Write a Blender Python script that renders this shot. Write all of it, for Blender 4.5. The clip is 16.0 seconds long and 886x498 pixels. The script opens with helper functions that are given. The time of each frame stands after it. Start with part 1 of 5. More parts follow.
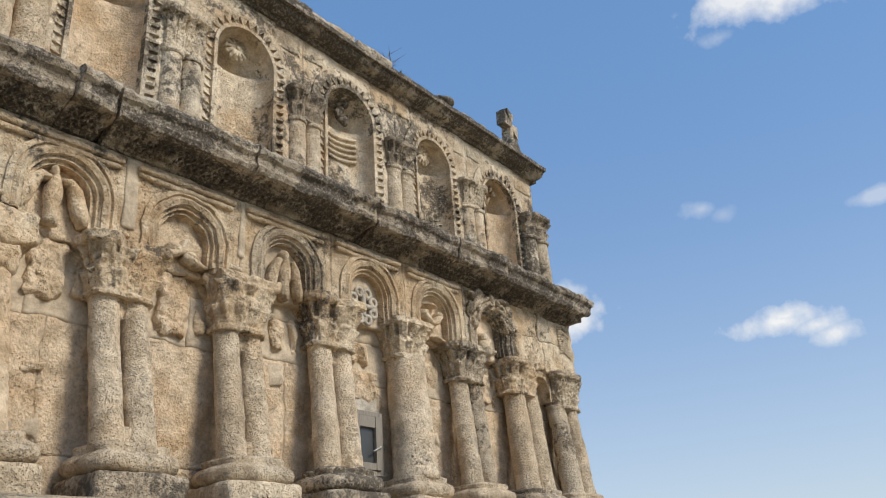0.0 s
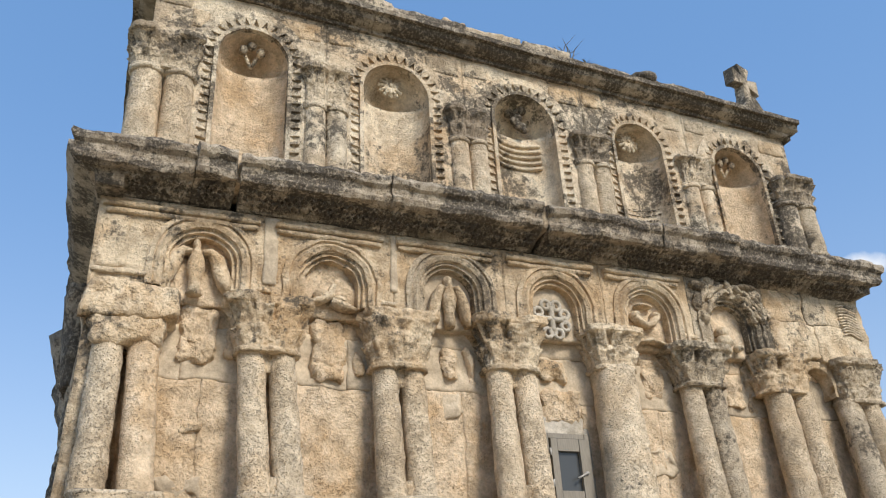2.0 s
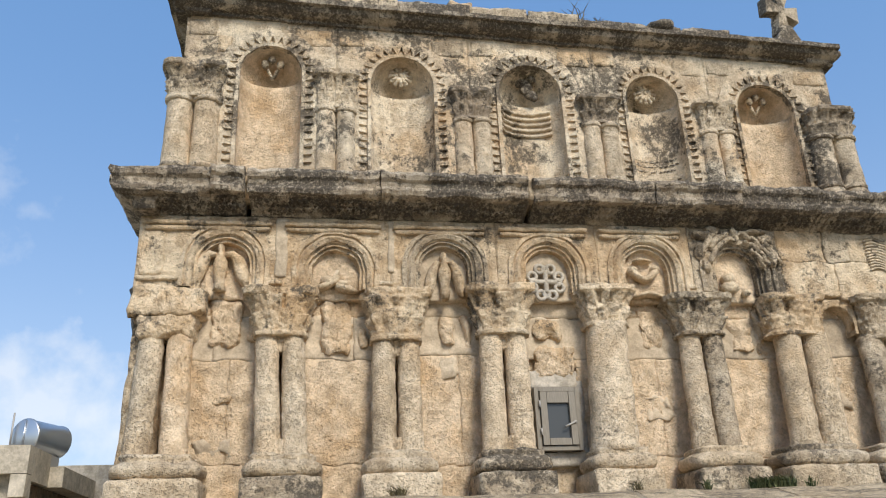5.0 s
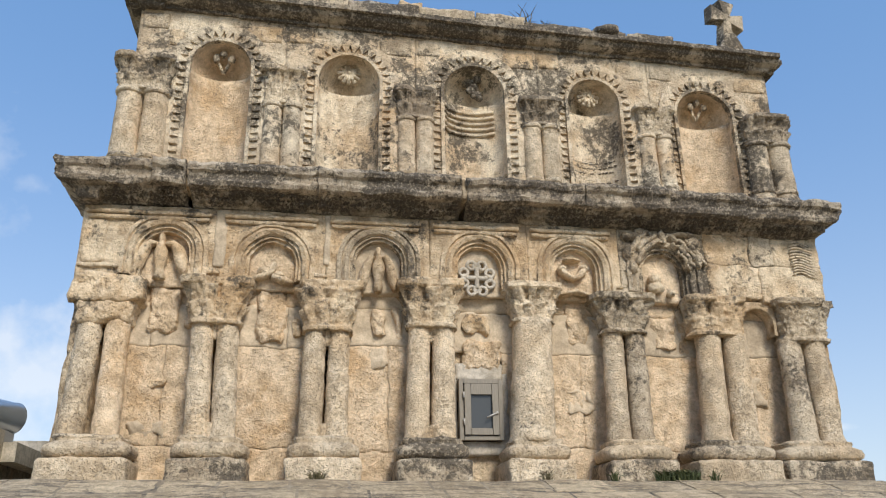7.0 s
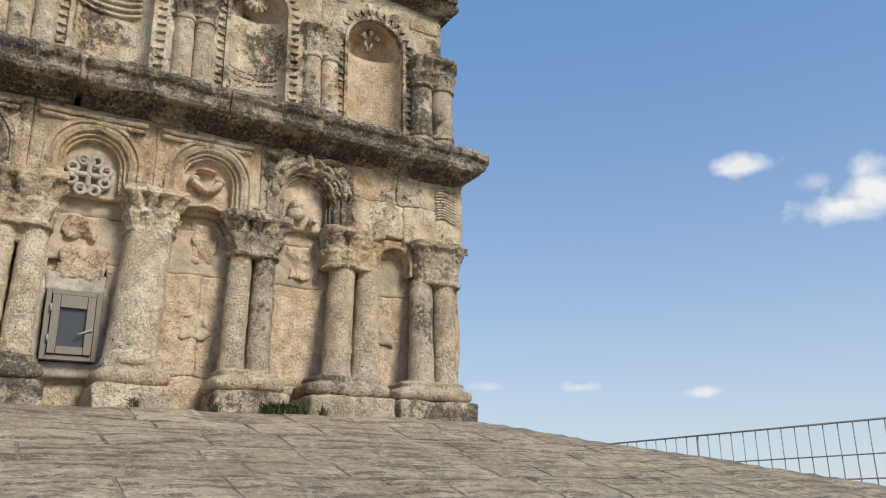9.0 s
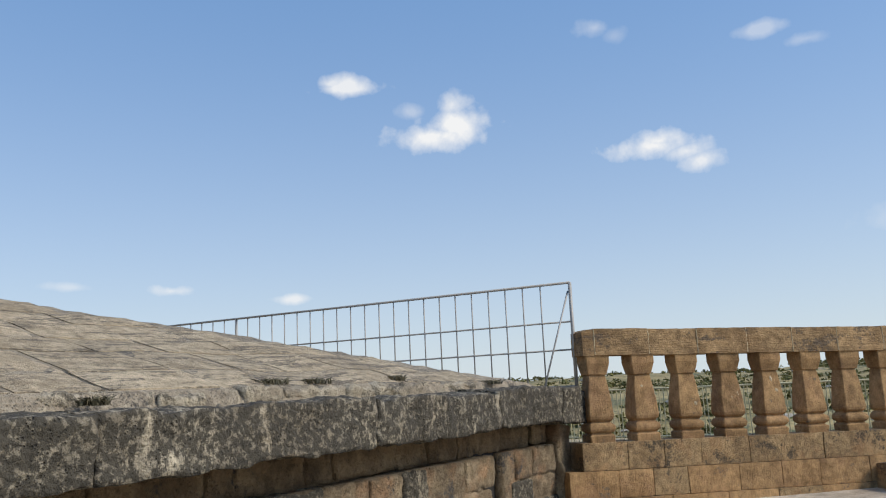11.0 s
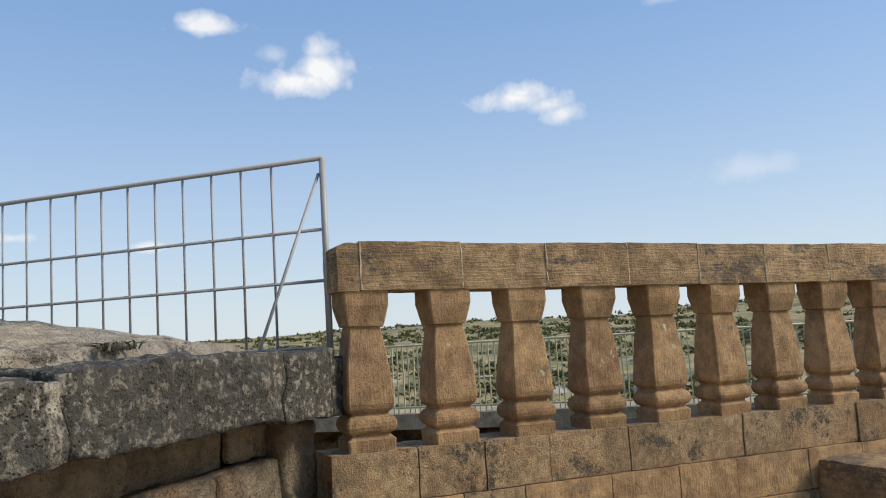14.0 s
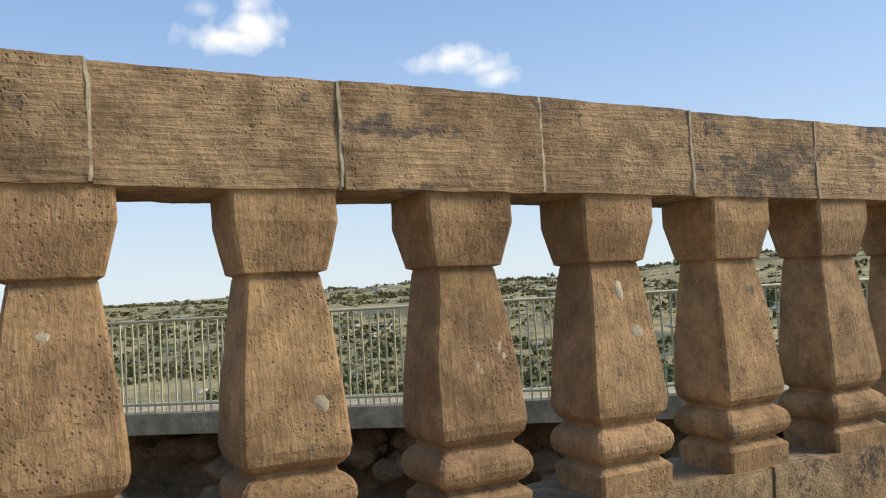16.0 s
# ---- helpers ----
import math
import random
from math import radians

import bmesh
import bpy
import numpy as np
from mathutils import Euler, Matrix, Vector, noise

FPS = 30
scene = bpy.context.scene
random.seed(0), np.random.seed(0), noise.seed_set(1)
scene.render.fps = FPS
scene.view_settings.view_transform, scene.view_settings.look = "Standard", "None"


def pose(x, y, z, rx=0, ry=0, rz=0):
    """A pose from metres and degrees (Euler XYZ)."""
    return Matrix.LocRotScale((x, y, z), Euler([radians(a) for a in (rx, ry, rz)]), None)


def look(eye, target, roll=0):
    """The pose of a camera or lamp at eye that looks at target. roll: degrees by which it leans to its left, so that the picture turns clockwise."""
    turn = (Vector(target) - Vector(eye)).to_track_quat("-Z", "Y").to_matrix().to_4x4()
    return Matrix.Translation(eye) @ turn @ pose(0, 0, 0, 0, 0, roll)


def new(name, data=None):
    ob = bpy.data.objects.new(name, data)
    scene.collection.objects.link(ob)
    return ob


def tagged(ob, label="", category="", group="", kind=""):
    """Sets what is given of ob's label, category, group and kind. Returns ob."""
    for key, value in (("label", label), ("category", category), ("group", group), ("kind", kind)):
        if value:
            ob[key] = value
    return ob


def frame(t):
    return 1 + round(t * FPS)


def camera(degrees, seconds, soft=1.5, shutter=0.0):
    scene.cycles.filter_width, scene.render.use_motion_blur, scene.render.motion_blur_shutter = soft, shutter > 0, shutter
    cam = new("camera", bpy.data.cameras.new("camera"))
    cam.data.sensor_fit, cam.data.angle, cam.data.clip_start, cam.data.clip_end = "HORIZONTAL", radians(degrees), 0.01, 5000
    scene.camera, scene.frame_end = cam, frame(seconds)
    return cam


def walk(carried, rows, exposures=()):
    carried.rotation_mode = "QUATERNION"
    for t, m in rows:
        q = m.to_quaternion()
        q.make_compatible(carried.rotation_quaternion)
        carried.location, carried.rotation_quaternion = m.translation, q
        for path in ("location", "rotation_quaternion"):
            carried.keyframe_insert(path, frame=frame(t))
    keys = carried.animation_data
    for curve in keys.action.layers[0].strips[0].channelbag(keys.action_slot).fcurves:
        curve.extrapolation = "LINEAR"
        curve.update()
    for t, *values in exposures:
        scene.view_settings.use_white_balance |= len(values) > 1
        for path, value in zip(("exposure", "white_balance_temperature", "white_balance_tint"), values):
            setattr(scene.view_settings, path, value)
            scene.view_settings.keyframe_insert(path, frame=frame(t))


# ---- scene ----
cam = camera(57.1, 16.0, soft=1.1)
PATH = [
    (0, (0.029, -0.294, 1.206), (1.459, 0.843, 2.019), -4.2),
    (0.5, (0.617, -0.481, 1.22), (1.87, 0.831, 2.061), -5.0),
    (1, (1.221, -0.577, 1.223), (2.27, 0.879, 2.106), -4.8),
    (1.5, (1.825, -0.832, 1.24), (2.653, 0.742, 2.155), -4.0),
    (2, (2.335, -1.055, 1.287), (3.043, 0.578, 2.199), -3.3),
    (2.5, (2.802, -1.147, 1.289), (3.461, 0.508, 2.199), -3.3),
    (3, (3.267, -1.363, 1.302), (3.848, 0.33, 2.193), -3.5),
    (3.5, (3.545, -1.666, 1.326), (4.055, 0.074, 2.171), -3.5),
    (3.7, (3.606, -1.85, 1.298), (4.082, -0.091, 2.121), -3.4),
    (5.8, (4.633, -3.169, 1.363), (4.851, -1.33, 2.118), -1.3),
    (6, (4.726, -3.196, 1.35), (4.938, -1.356, 2.105), -1.0),
    (6.5, (4.95, -3.279, 1.329), (5.155, -1.432, 2.069), -0.6),
    (7, (4.964, -3.398, 1.313), (5.254, -1.556, 2.034), -0.8),
    (7.5, (5.017, -3.445, 1.341), (5.46, -1.62, 2.028), -0.7),
    (8, (5.251, -3.309, 1.355), (5.889, -1.53, 2.008), -0.6),
    (8.5, (5.559, -3.138, 1.273), (6.383, -1.427, 1.899), -0.6),
    (9, (6.011, -2.776, 1.234), (6.995, -1.14, 1.828), -0.9),
    (9.4, (6.462, -2.533, 1.209), (7.598, -0.981, 1.759), -1.7),
    (9.5, (6.515, -2.545, 1.178), (7.705, -1.031, 1.72), -1.6),
    (9.8, (6.939, -2.493, 1.156), (8.258, -1.071, 1.644), -1.8),
    (10, (7.032, -2.413, 1.139), (8.452, -1.079, 1.594), -2.0),
    (12.3, (10.192, -1.188, 0.994), (11.952, -0.28, 1.275), -2.5),
    (12.5, (10.408, -1.255, 1.088), (12.168, -0.339, 1.343), -2.5),
    (13, (11.151, -0.939, 1.054), (12.952, -0.108, 1.312), -2.9),
    (13.5, (11.814, -0.885, 1.076), (13.633, -0.087, 1.314), -3.3),
    (14, (12.594, -0.702, 1.093), (14.445, 0.027, 1.295), -3.4),
    (14.5, (13.373, -0.443, 1.024), (15.265, 0.186, 1.184), -3.8),
    (15, (14.151, -0.403, 1.017), (16.062, 0.174, 1.148), -3.6),
    (15.5, (15.067, -0.277, 1.03), (16.986, 0.273, 1.146), -3.4),
    (16, (15.918, -0.234, 1.061), (17.827, 0.353, 1.162), -3.5),
]
walk(cam, [(t, look(eye, target, roll)) for t, eye, target, roll in PATH], [(0.0, 0.43), (1.0, 0.6), (2.5, 0.67), (6.0, 0.63), (7.5, 0.61), (9.0, 0.4), (10.0, 0.41), (12.5, 0.46), (14.5, 0.53), (16.0, 0.64)])

# ---- world and light ----
SUN_AZ, SUN_EL = radians(163), radians(39)
world = bpy.data.worlds.new("sky")
scene.world = world
world.use_nodes = True
wn, wl = world.node_tree.nodes, world.node_tree.links
wn.clear()


def wnode(kind, **sets):
    n = wn.new(kind)
    for k, v in sets.items():
        n.inputs[k].default_value = v
    return n


def wmath(op, a, b=0.0, c=None, clamp=False):
    n = wn.new("ShaderNodeMath")
    n.operation, n.use_clamp = op, clamp
    for i, v in enumerate((a, b) if c is None else (a, b, c)):
        if isinstance(v, (int, float)):
            n.inputs[i].default_value = v
        else:
            wl.new(v, n.inputs[i])
    return n.outputs[0]


sky = wn.new("ShaderNodeTexSky")
sky.sky_type, sky.sun_disc = "NISHITA", False
sky.sun_elevation, sky.sun_rotation = SUN_EL, SUN_AZ
sky.altitude, sky.air_density, sky.dust_density, sky.ozone_density = 900, 1.0, 0.7, 2.6
coord = wn.new("ShaderNodeTexCoord")
puff = wnode("ShaderNodeTexNoise", Scale=20.0, Detail=5.0, Roughness=0.55)
wl.new(coord.outputs["Generated"], puff.inputs["Vector"])
fine = wnode("ShaderNodeTexNoise", Scale=7.0, Detail=5.0, Roughness=0.6)
wl.new(coord.outputs["Generated"], fine.inputs["Vector"])
cover = None
# azimuth from +y towards +x, elevation, half width, half height (degrees), density
CLOUDS = [(52.3, 21.2, 3.0, 0.75, 0.9), (51.4, 21.5, 1.5, 0.75, 0.8),
          (58.9, 17.8, 4.0, 1.0, 1.0), (60.4, 18.5, 3.0, 1.5, 1.0), (60.3, 19.9, 1.4, 1.1, 0.8), (57.2, 19.5, 1.3, 0.6, 0.35),
          (74.4, 15.9, 3.6, 0.95, 1.0), (74.9, 16.2, 2.2, 0.9, 1.0), (77.5, 14.6, 1.5, 0.85, 0.85), (76.6, 15.3, 1.9, 0.75, 0.85),
          (34.2, 7.6, 1.6, 0.35, 0.4), (40.4, 7.4, 1.8, 0.5, 0.9), (48.5, 6.7, 1.5, 0.4, 0.8), (89.9, 9.5, 3.8, 1.0, 0.3),
          (82.1, 22.3, 1.5, 0.6, 0.4), (85.0, 21.2, 1.6, 0.5, 0.3), (72.4, 23.5, 1.0, 0.6, 0.2), (71.0, 24.2, 1.1, 0.8, 0.35), (66.5, 40.5, 1.6, 1.2, 0.5),
          (78.8, 36.8, 5.0, 2.2, 0.9), (88.0, 35.2, 3.2, 1.5, 0.6), (75.0, 34.8, 1.3, 0.7, 0.4), (-19.0, 11.0, 9.0, 5.0, 0.5), (-30.0, 24.0, 8.0, 5.0, 0.3)]
for az, el, hw, hh, dense in CLOUDS:
    a, e = radians(az), radians(el)
    fwd = Vector((math.sin(a) * math.cos(e), math.cos(a) * math.cos(e), math.sin(e)))
    side = Vector((math.cos(a), -math.sin(a), 0))
    up = side.cross(fwd)
    dots = []
    for axis, size in ((side, radians(hw)), (up, radians(hh))):
        d = wn.new("ShaderNodeVectorMath")
        d.operation = "DOT_PRODUCT"
        wl.new(coord.outputs["Generated"], d.inputs[0])
        d.inputs[1].default_value = axis / size
        dots.append(d.outputs["Value"])
    f = wn.new("ShaderNodeVectorMath")
    f.operation = "DOT_PRODUCT"
    wl.new(coord.outputs["Generated"], f.inputs[0])
    f.inputs[1].default_value = fwd
    front = wmath("GREATER_THAN", f.outputs["Value"], 0.3)
    r2 = wmath("ADD", wmath("MULTIPLY", dots[0], dots[0]), wmath("MULTIPLY", dots[1], dots[1]))
    core = wmath("SUBTRACT", 1.0, wmath("SQRT", r2))
    edge = wmath("MULTIPLY", wmath("SUBTRACT", puff.outputs["Fac"], 0.5), 2.6)
    m = wmath("MULTIPLY", wmath("ADD", core, edge), 1.15, clamp=True)
    m = wmath("MULTIPLY", wmath("MULTIPLY", m, front), dense)
    cover = m if cover is None else wmath("MAXIMUM", cover, m)
veil = wn.new("ShaderNodeSeparateXYZ")
wl.new(coord.outputs["Generated"], veil.inputs[0])
haze = wmath("POWER", wmath("SUBTRACT", 1.0, wmath("MULTIPLY", veil.outputs["Z"], 1.25), clamp=True), 3.2)
haze = wmath("MULTIPLY", haze, 0.85)
even = wn.new("ShaderNodeMixRGB")
even.inputs[0].default_value = 0.55
wl.new(sky.outputs[0], even.inputs[1])
even.inputs[2].default_value = (1.17, 2.57, 5.08, 1)
hazed = wn.new("ShaderNodeMixRGB")
wl.new(haze, hazed.inputs[0])
wl.new(even.outputs[0], hazed.inputs[1])
hazed.inputs[2].default_value = (4.65, 5.1, 5.2, 1)
clouded = wn.new("ShaderNodeMixRGB")
wl.new(cover, clouded.inputs[0])
wl.new(hazed.outputs[0], clouded.inputs[1])
clouded.inputs[2].default_value = (6.0, 6.05, 6.1, 1)
back = wnode("ShaderNodeBackground", Strength=0.11)
wl.new(clouded.outputs[0], back.inputs["Color"])
wo = wn.new("ShaderNodeOutputWorld")
wl.new(back.outputs[0], wo.inputs["Surface"])

lamp = bpy.data.lights.new("sun", "SUN")
lamp.energy, lamp.angle, lamp.color = 2.3, radians(19), (1.0, 0.94, 0.84)
sun = new("sun", lamp)
sun.matrix_world = look((0, 0, 0), (-math.sin(SUN_AZ) * math.cos(SUN_EL), -math.cos(SUN_AZ) * math.cos(SUN_EL), -math.sin(SUN_EL)))


# ---- materials ----
def material(name, rough=0.9, metal=0.0, color=(0.5, 0.5, 0.5)):
    m = bpy.data.materials.new(name)
    m.use_nodes = True
    b = m.node_tree.nodes["Principled BSDF"]
    b.inputs["Roughness"].default_value, b.inputs["Metallic"].default_value = rough, metal
    b.inputs["Base Color"].default_value = (*color, 1)
    return m, m.node_tree.nodes, m.node_tree.links, b


def stone(name, light, deep, crust=(0.035, 0.032, 0.028), crusted=0.2, pits=0.5, tone=1.0, streak=None, bump=0.6, rough=0.92, warm=None, warmth=0.0, vary=0.2, size=1.0, tooling=None, tooled=0.4, fleck=0.45, grit=1.0):
    """Weathered stone: two base colours in large patches, fine grain, pits, and a dark crust of lichen over a share of it."""
    m, nodes, links, bsdf = material(name, rough)
    geo = nodes.new("ShaderNodeNewGeometry")
    vec = geo.outputs["Position"]
    info = nodes.new("ShaderNodeObjectInfo")

    def noise_of(scale, detail, roughness=0.6, stretch=None):
        n = nodes.new("ShaderNodeTexNoise")
        n.inputs["Scale"].default_value, n.inputs["Detail"].default_value, n.inputs["Roughness"].default_value = scale * size, detail, roughness
        if stretch:
            mp = nodes.new("ShaderNodeMapping")
            mp.inputs["Scale"].default_value = stretch
            links.new(vec, mp.inputs["Vector"])
            links.new(mp.outputs[0], n.inputs["Vector"])
        else:
            links.new(vec, n.inputs["Vector"])
        return n.outputs["Fac"]

    def remap(v, lo, hi, a=0.0, b=1.0):
        n = nodes.new("ShaderNodeMapRange")
        n.interpolation_type = "SMOOTHSTEP"
        for i, x in enumerate((lo, hi, a, b), 1):
            n.inputs[i].default_value = x
        links.new(v, n.inputs[0])
        return n.outputs[0]

    def calc(op, a, b):
        n = nodes.new("ShaderNodeMath")
        n.operation = op
        for i, x in enumerate((a, b)):
            if isinstance(x, (int, float)):
                n.inputs[i].default_value = x
            else:
                links.new(x, n.inputs[i])
        return n.outputs[0]

    def blend(fac, a, b, kind="MIX"):
        n = nodes.new("ShaderNodeMixRGB")
        n.blend_type = kind
        for i, x in enumerate((fac, a, b)):
            if isinstance(x, (int, float)):
                n.inputs[i].default_value = x
            elif isinstance(x, tuple):
                n.inputs[i].default_value = (*x, 1)
            else:
                links.new(x, n.inputs[i])
        return n.outputs[0]

    big, mid, grain = noise_of(0.9, 6, 0.62), noise_of(5.5, 8, 0.68), noise_of(34, 5, 0.6)
    col = blend(remap(calc("ADD", calc("MULTIPLY", big, 0.6), calc("MULTIPLY", mid, 0.4)), 0.4, 0.6), deep, light)
    if warm:
        col = blend(calc("MULTIPLY", remap(noise_of(1.7, 5, 0.6), 0.48, 0.66), warmth), col, warm)
    shade = calc("ADD", calc("ADD", remap(mid, 0.32, 0.68, -0.22, 0.12), remap(grain, 0.3, 0.7, -0.11, 0.08)), calc("ADD", 1.0 - vary / 2, calc("MULTIPLY", info.outputs["Random"], vary)))
    n = nodes.new("ShaderNodeVectorMath")
    n.operation = "SCALE"
    links.new(col, n.inputs[0])
    links.new(calc("MULTIPLY", shade, tone), n.inputs["Scale"])
    col = n.outputs[0]
    vor = nodes.new("ShaderNodeTexVoronoi")
    vor.inputs["Scale"].default_value = 40 * size
    links.new(vec, vor.inputs["Vector"])
    hole = calc("MULTIPLY", remap(vor.outputs["Distance"], 0.34, 0.12), remap(noise_of(3.4, 5, 0.7), 0.62 - 0.25 * pits, 0.74 - 0.25 * pits))
    worm = calc("MULTIPLY", remap(noise_of(24, 5, 0.65), 0.58 - 0.05 * pits, 0.68 - 0.05 * pits), remap(noise_of(2.1, 4, 0.6), 0.36, 0.56))
    hole = calc("MAXIMUM", calc("MULTIPLY", hole, 0.8), calc("MULTIPLY", worm, 0.4))
    col = blend(calc("MULTIPLY", hole, 0.6), col, tuple(c * 0.24 for c in deep))
    if crusted > 0:
        patch = calc("ADD", calc("MULTIPLY", noise_of(1.25, 9, 0.72, streak), 0.7), calc("MULTIPLY", noise_of(13, 7, 0.75), 0.3))
        lo = 0.66 - 0.3 * crusted
        gaps = calc("SUBTRACT", 1.0, calc("MULTIPLY", remap(noise_of(19, 6, 0.7), 0.5, 0.6), fleck))
        col = blend(calc("MULTIPLY", calc("MULTIPLY", remap(patch, lo, lo + 0.055), gaps), 0.92), col, blend(noise_of(23, 4), crust, tuple(min(1, c * 3.2) for c in crust)))
    links.new(col, bsdf.inputs["Base Color"])
    height = calc("SUBTRACT", calc("ADD", calc("MULTIPLY", mid, 0.5 * grit), calc("MULTIPLY", grain, 0.55 * grit)), calc("MULTIPLY", hole, 0.5))
    if tooling:
        lines = noise_of(38, 4, 0.55, tooling)
        height = calc("ADD", height, calc("MULTIPLY", lines, tooled))
        dim = nodes.new("ShaderNodeVectorMath")
        dim.operation = "SCALE"
        links.new(col, dim.inputs[0])
        links.new(remap(lines, 0.3, 0.7, 1.0 - 0.25 * tooled, 1.0 + 0.2 * tooled), dim.inputs["Scale"])
        links.new(dim.outputs[0], bsdf.inputs["Base Color"])
    bp = nodes.new("ShaderNodeBump")
    bp.inputs["Strength"].default_value, bp.inputs["Distance"].default_value = bump, 0.055
    links.new(height, bp.inputs["Height"])
    links.new(bp.outputs[0], bsdf.inputs["Normal"])
    return m


OCHRE, PALE, GOLD, GREY = (0.57, 0.405, 0.24), (0.75, 0.605, 0.415), (0.6, 0.37, 0.17), (0.36, 0.32, 0.26)
DUSK = (0.05, 0.04, 0.028)
LIME = stone("warm_limestone", PALE, OCHRE, DUSK, crusted=0.44, pits=0.5, warm=GOLD, warmth=0.45, bump=1.0, fleck=0.4)
NICHE = stone("sheltered_limestone", (0.75, 0.585, 0.4), (0.63, 0.465, 0.292), DUSK, crusted=0.06, pits=0.45, warm=GOLD, warmth=0.5, vary=0.08, bump=0.95)
SHAFT = stone("pitted_limestone", (0.74, 0.6, 0.42), (0.59, 0.45, 0.29), DUSK, crusted=0.2, pits=1.0, bump=1.0, vary=0.2, warm=GOLD, warmth=0.25)
GREYED = stone("greyed_limestone", (0.67, 0.55, 0.39), (0.51, 0.39, 0.255), DUSK, crusted=0.53, pits=1.0, bump=1.0, vary=0.25, fleck=0.5)
UPPER = stone("upper_limestone", (0.76, 0.64, 0.465), (0.6, 0.46, 0.305), DUSK, crusted=0.52, pits=0.7, warm=GOLD, warmth=0.4, bump=0.9, fleck=0.45)
CORNICE = stone("blackened_cornice_stone", (0.58, 0.485, 0.36), (0.42, 0.33, 0.23), (0.042, 0.034, 0.025), crusted=0.685, pits=0.9, bump=1.0, size=1.4, fleck=0.62)
DARKCAP = stone("carved_capital_stone", (0.46, 0.37, 0.26), (0.31, 0.24, 0.165), (0.05, 0.04, 0.028), crusted=0.56, pits=0.6, bump=0.7, fleck=0.5)
ROOFTOP = stone("roof_slab_stone", (0.61, 0.485, 0.32), (0.48, 0.37, 0.235), crust=(0.075, 0.06, 0.042), crusted=0.53, pits=0.9, streak=(0.62, 3.6, 1.0), fleck=0.5, size=1.9, bump=0.8, vary=0.26)
MORTAR = stone("pale_mortar", (0.53, 0.45, 0.35), (0.42, 0.34, 0.25), crusted=0.18, pits=0.4, bump=0.5)
EDGE = stone("lichened_edge_stone", (0.5, 0.425, 0.305), (0.34, 0.28, 0.195), crust=(0.02, 0.017, 0.012), crusted=0.86, pits=0.6, streak=(2.4, 2.4, 0.55), bump=1.0, size=1.0, fleck=0.55)
RUBBLE = stone("ochre_rubble_stone", (0.36, 0.275, 0.17), (0.23, 0.165, 0.095), crusted=0.36, pits=0.9, bump=1.0, size=1.4, warm=(0.4, 0.2, 0.09), warmth=0.5, vary=0.4)
BROWN = stone("tooled_brown_stone", (0.45, 0.27, 0.118), (0.295, 0.166, 0.067), crust=(0.07, 0.052, 0.035), crusted=0.26, pits=0.55, warm=(0.38, 0.21, 0.105), warmth=0.4, grit=0.35, streak=(1.2, 1.2, 2.0), vary=0.22, size=1.5, bump=0.5, tooling=(1.3, 1.3, 0.14), tooled=0.24)
COPING = stone("tooled_coping_stone", (0.44, 0.278, 0.132), (0.28, 0.168, 0.075), crust=(0.055, 0.04, 0.027), crusted=0.5, pits=0.5, streak=(0.8, 0.8, 2.0), vary=0.34, size=1.5, bump=0.5, tooling=(0.12, 0.12, 1.3), tooled=0.42, grit=0.5)
LICHEN = stone("lichened_brown_stone", (0.46, 0.302, 0.145), (0.3, 0.19, 0.088), crust=(0.036, 0.027, 0.017), crusted=0.45, pits=0.6, warm=(0.42, 0.21, 0.085), warmth=0.4, size=2.6, bump=0.8, fleck=0.6, grit=0.6)
PLASTER = stone("lime_plaster", (0.62, 0.55, 0.45), (0.5, 0.43, 0.33), crusted=0.05, pits=0.2, bump=0.3)
PATCH = stone("mortar_patch", (0.55, 0.445, 0.315), (0.49, 0.385, 0.262), crusted=0.02, pits=0.15, bump=0.25)
CONCRETE = stone("concrete", (0.62, 0.54, 0.42), (0.5, 0.43, 0.32), crusted=0.12, pits=0.2, bump=0.25)
JOINTS_PALE = stone("roof_joint_mortar", (0.44, 0.36, 0.255), (0.34, 0.27, 0.185), crusted=0.47, pits=0.9, bump=0.9, size=1.4)
LIP = stone("mottled_lip_stone", (0.5, 0.42, 0.3), (0.36, 0.29, 0.2), crust=(0.05, 0.042, 0.03), crusted=0.55, pits=0.8, bump=0.9, fleck=0.5, size=1.4)
EARTH = stone("dry_grass_hillside", (0.42, 0.31, 0.13), (0.25, 0.195, 0.07), crust=(0.035, 0.042, 0.016), crusted=0.5, pits=0.0, size=0.05, bump=0.2)
STEEL = material("grey_painted_steel", 0.55, 0.1, (0.4, 0.375, 0.34))[0]
PALEBAR = material("cream_painted_steel", 0.5, 0.0, (0.68, 0.59, 0.35))[0]
ZINC = material("galvanised_sheet", 0.32, 0.85, (0.62, 0.64, 0.66))[0]


def leafy(name, a, b):
    m, nodes, links, bsdf = material(name, 0.85)
    g = nodes.new("ShaderNodeNewGeometry")
    mix = nodes.new("ShaderNodeMixRGB")
    mix.inputs[1].default_value, mix.inputs[2].default_value = (*a, 1), (*b, 1)
    links.new(g.outputs["Random Per Island"], mix.inputs[0])
    links.new(mix.outputs[0], bsdf.inputs["Base Color"])
    return m


BUSH = leafy("scrub_leaves", (0.055, 0.06, 0.012), (0.18, 0.158, 0.042))
WEED = leafy("weed_leaves", (0.04, 0.06, 0.018), (0.12, 0.13, 0.05))
SEDGE = leafy("withered_weed", (0.06, 0.055, 0.03), (0.17, 0.14, 0.08))
DRY = leafy("dry_stalks", (0.12, 0.1, 0.05), (0.3, 0.25, 0.14))


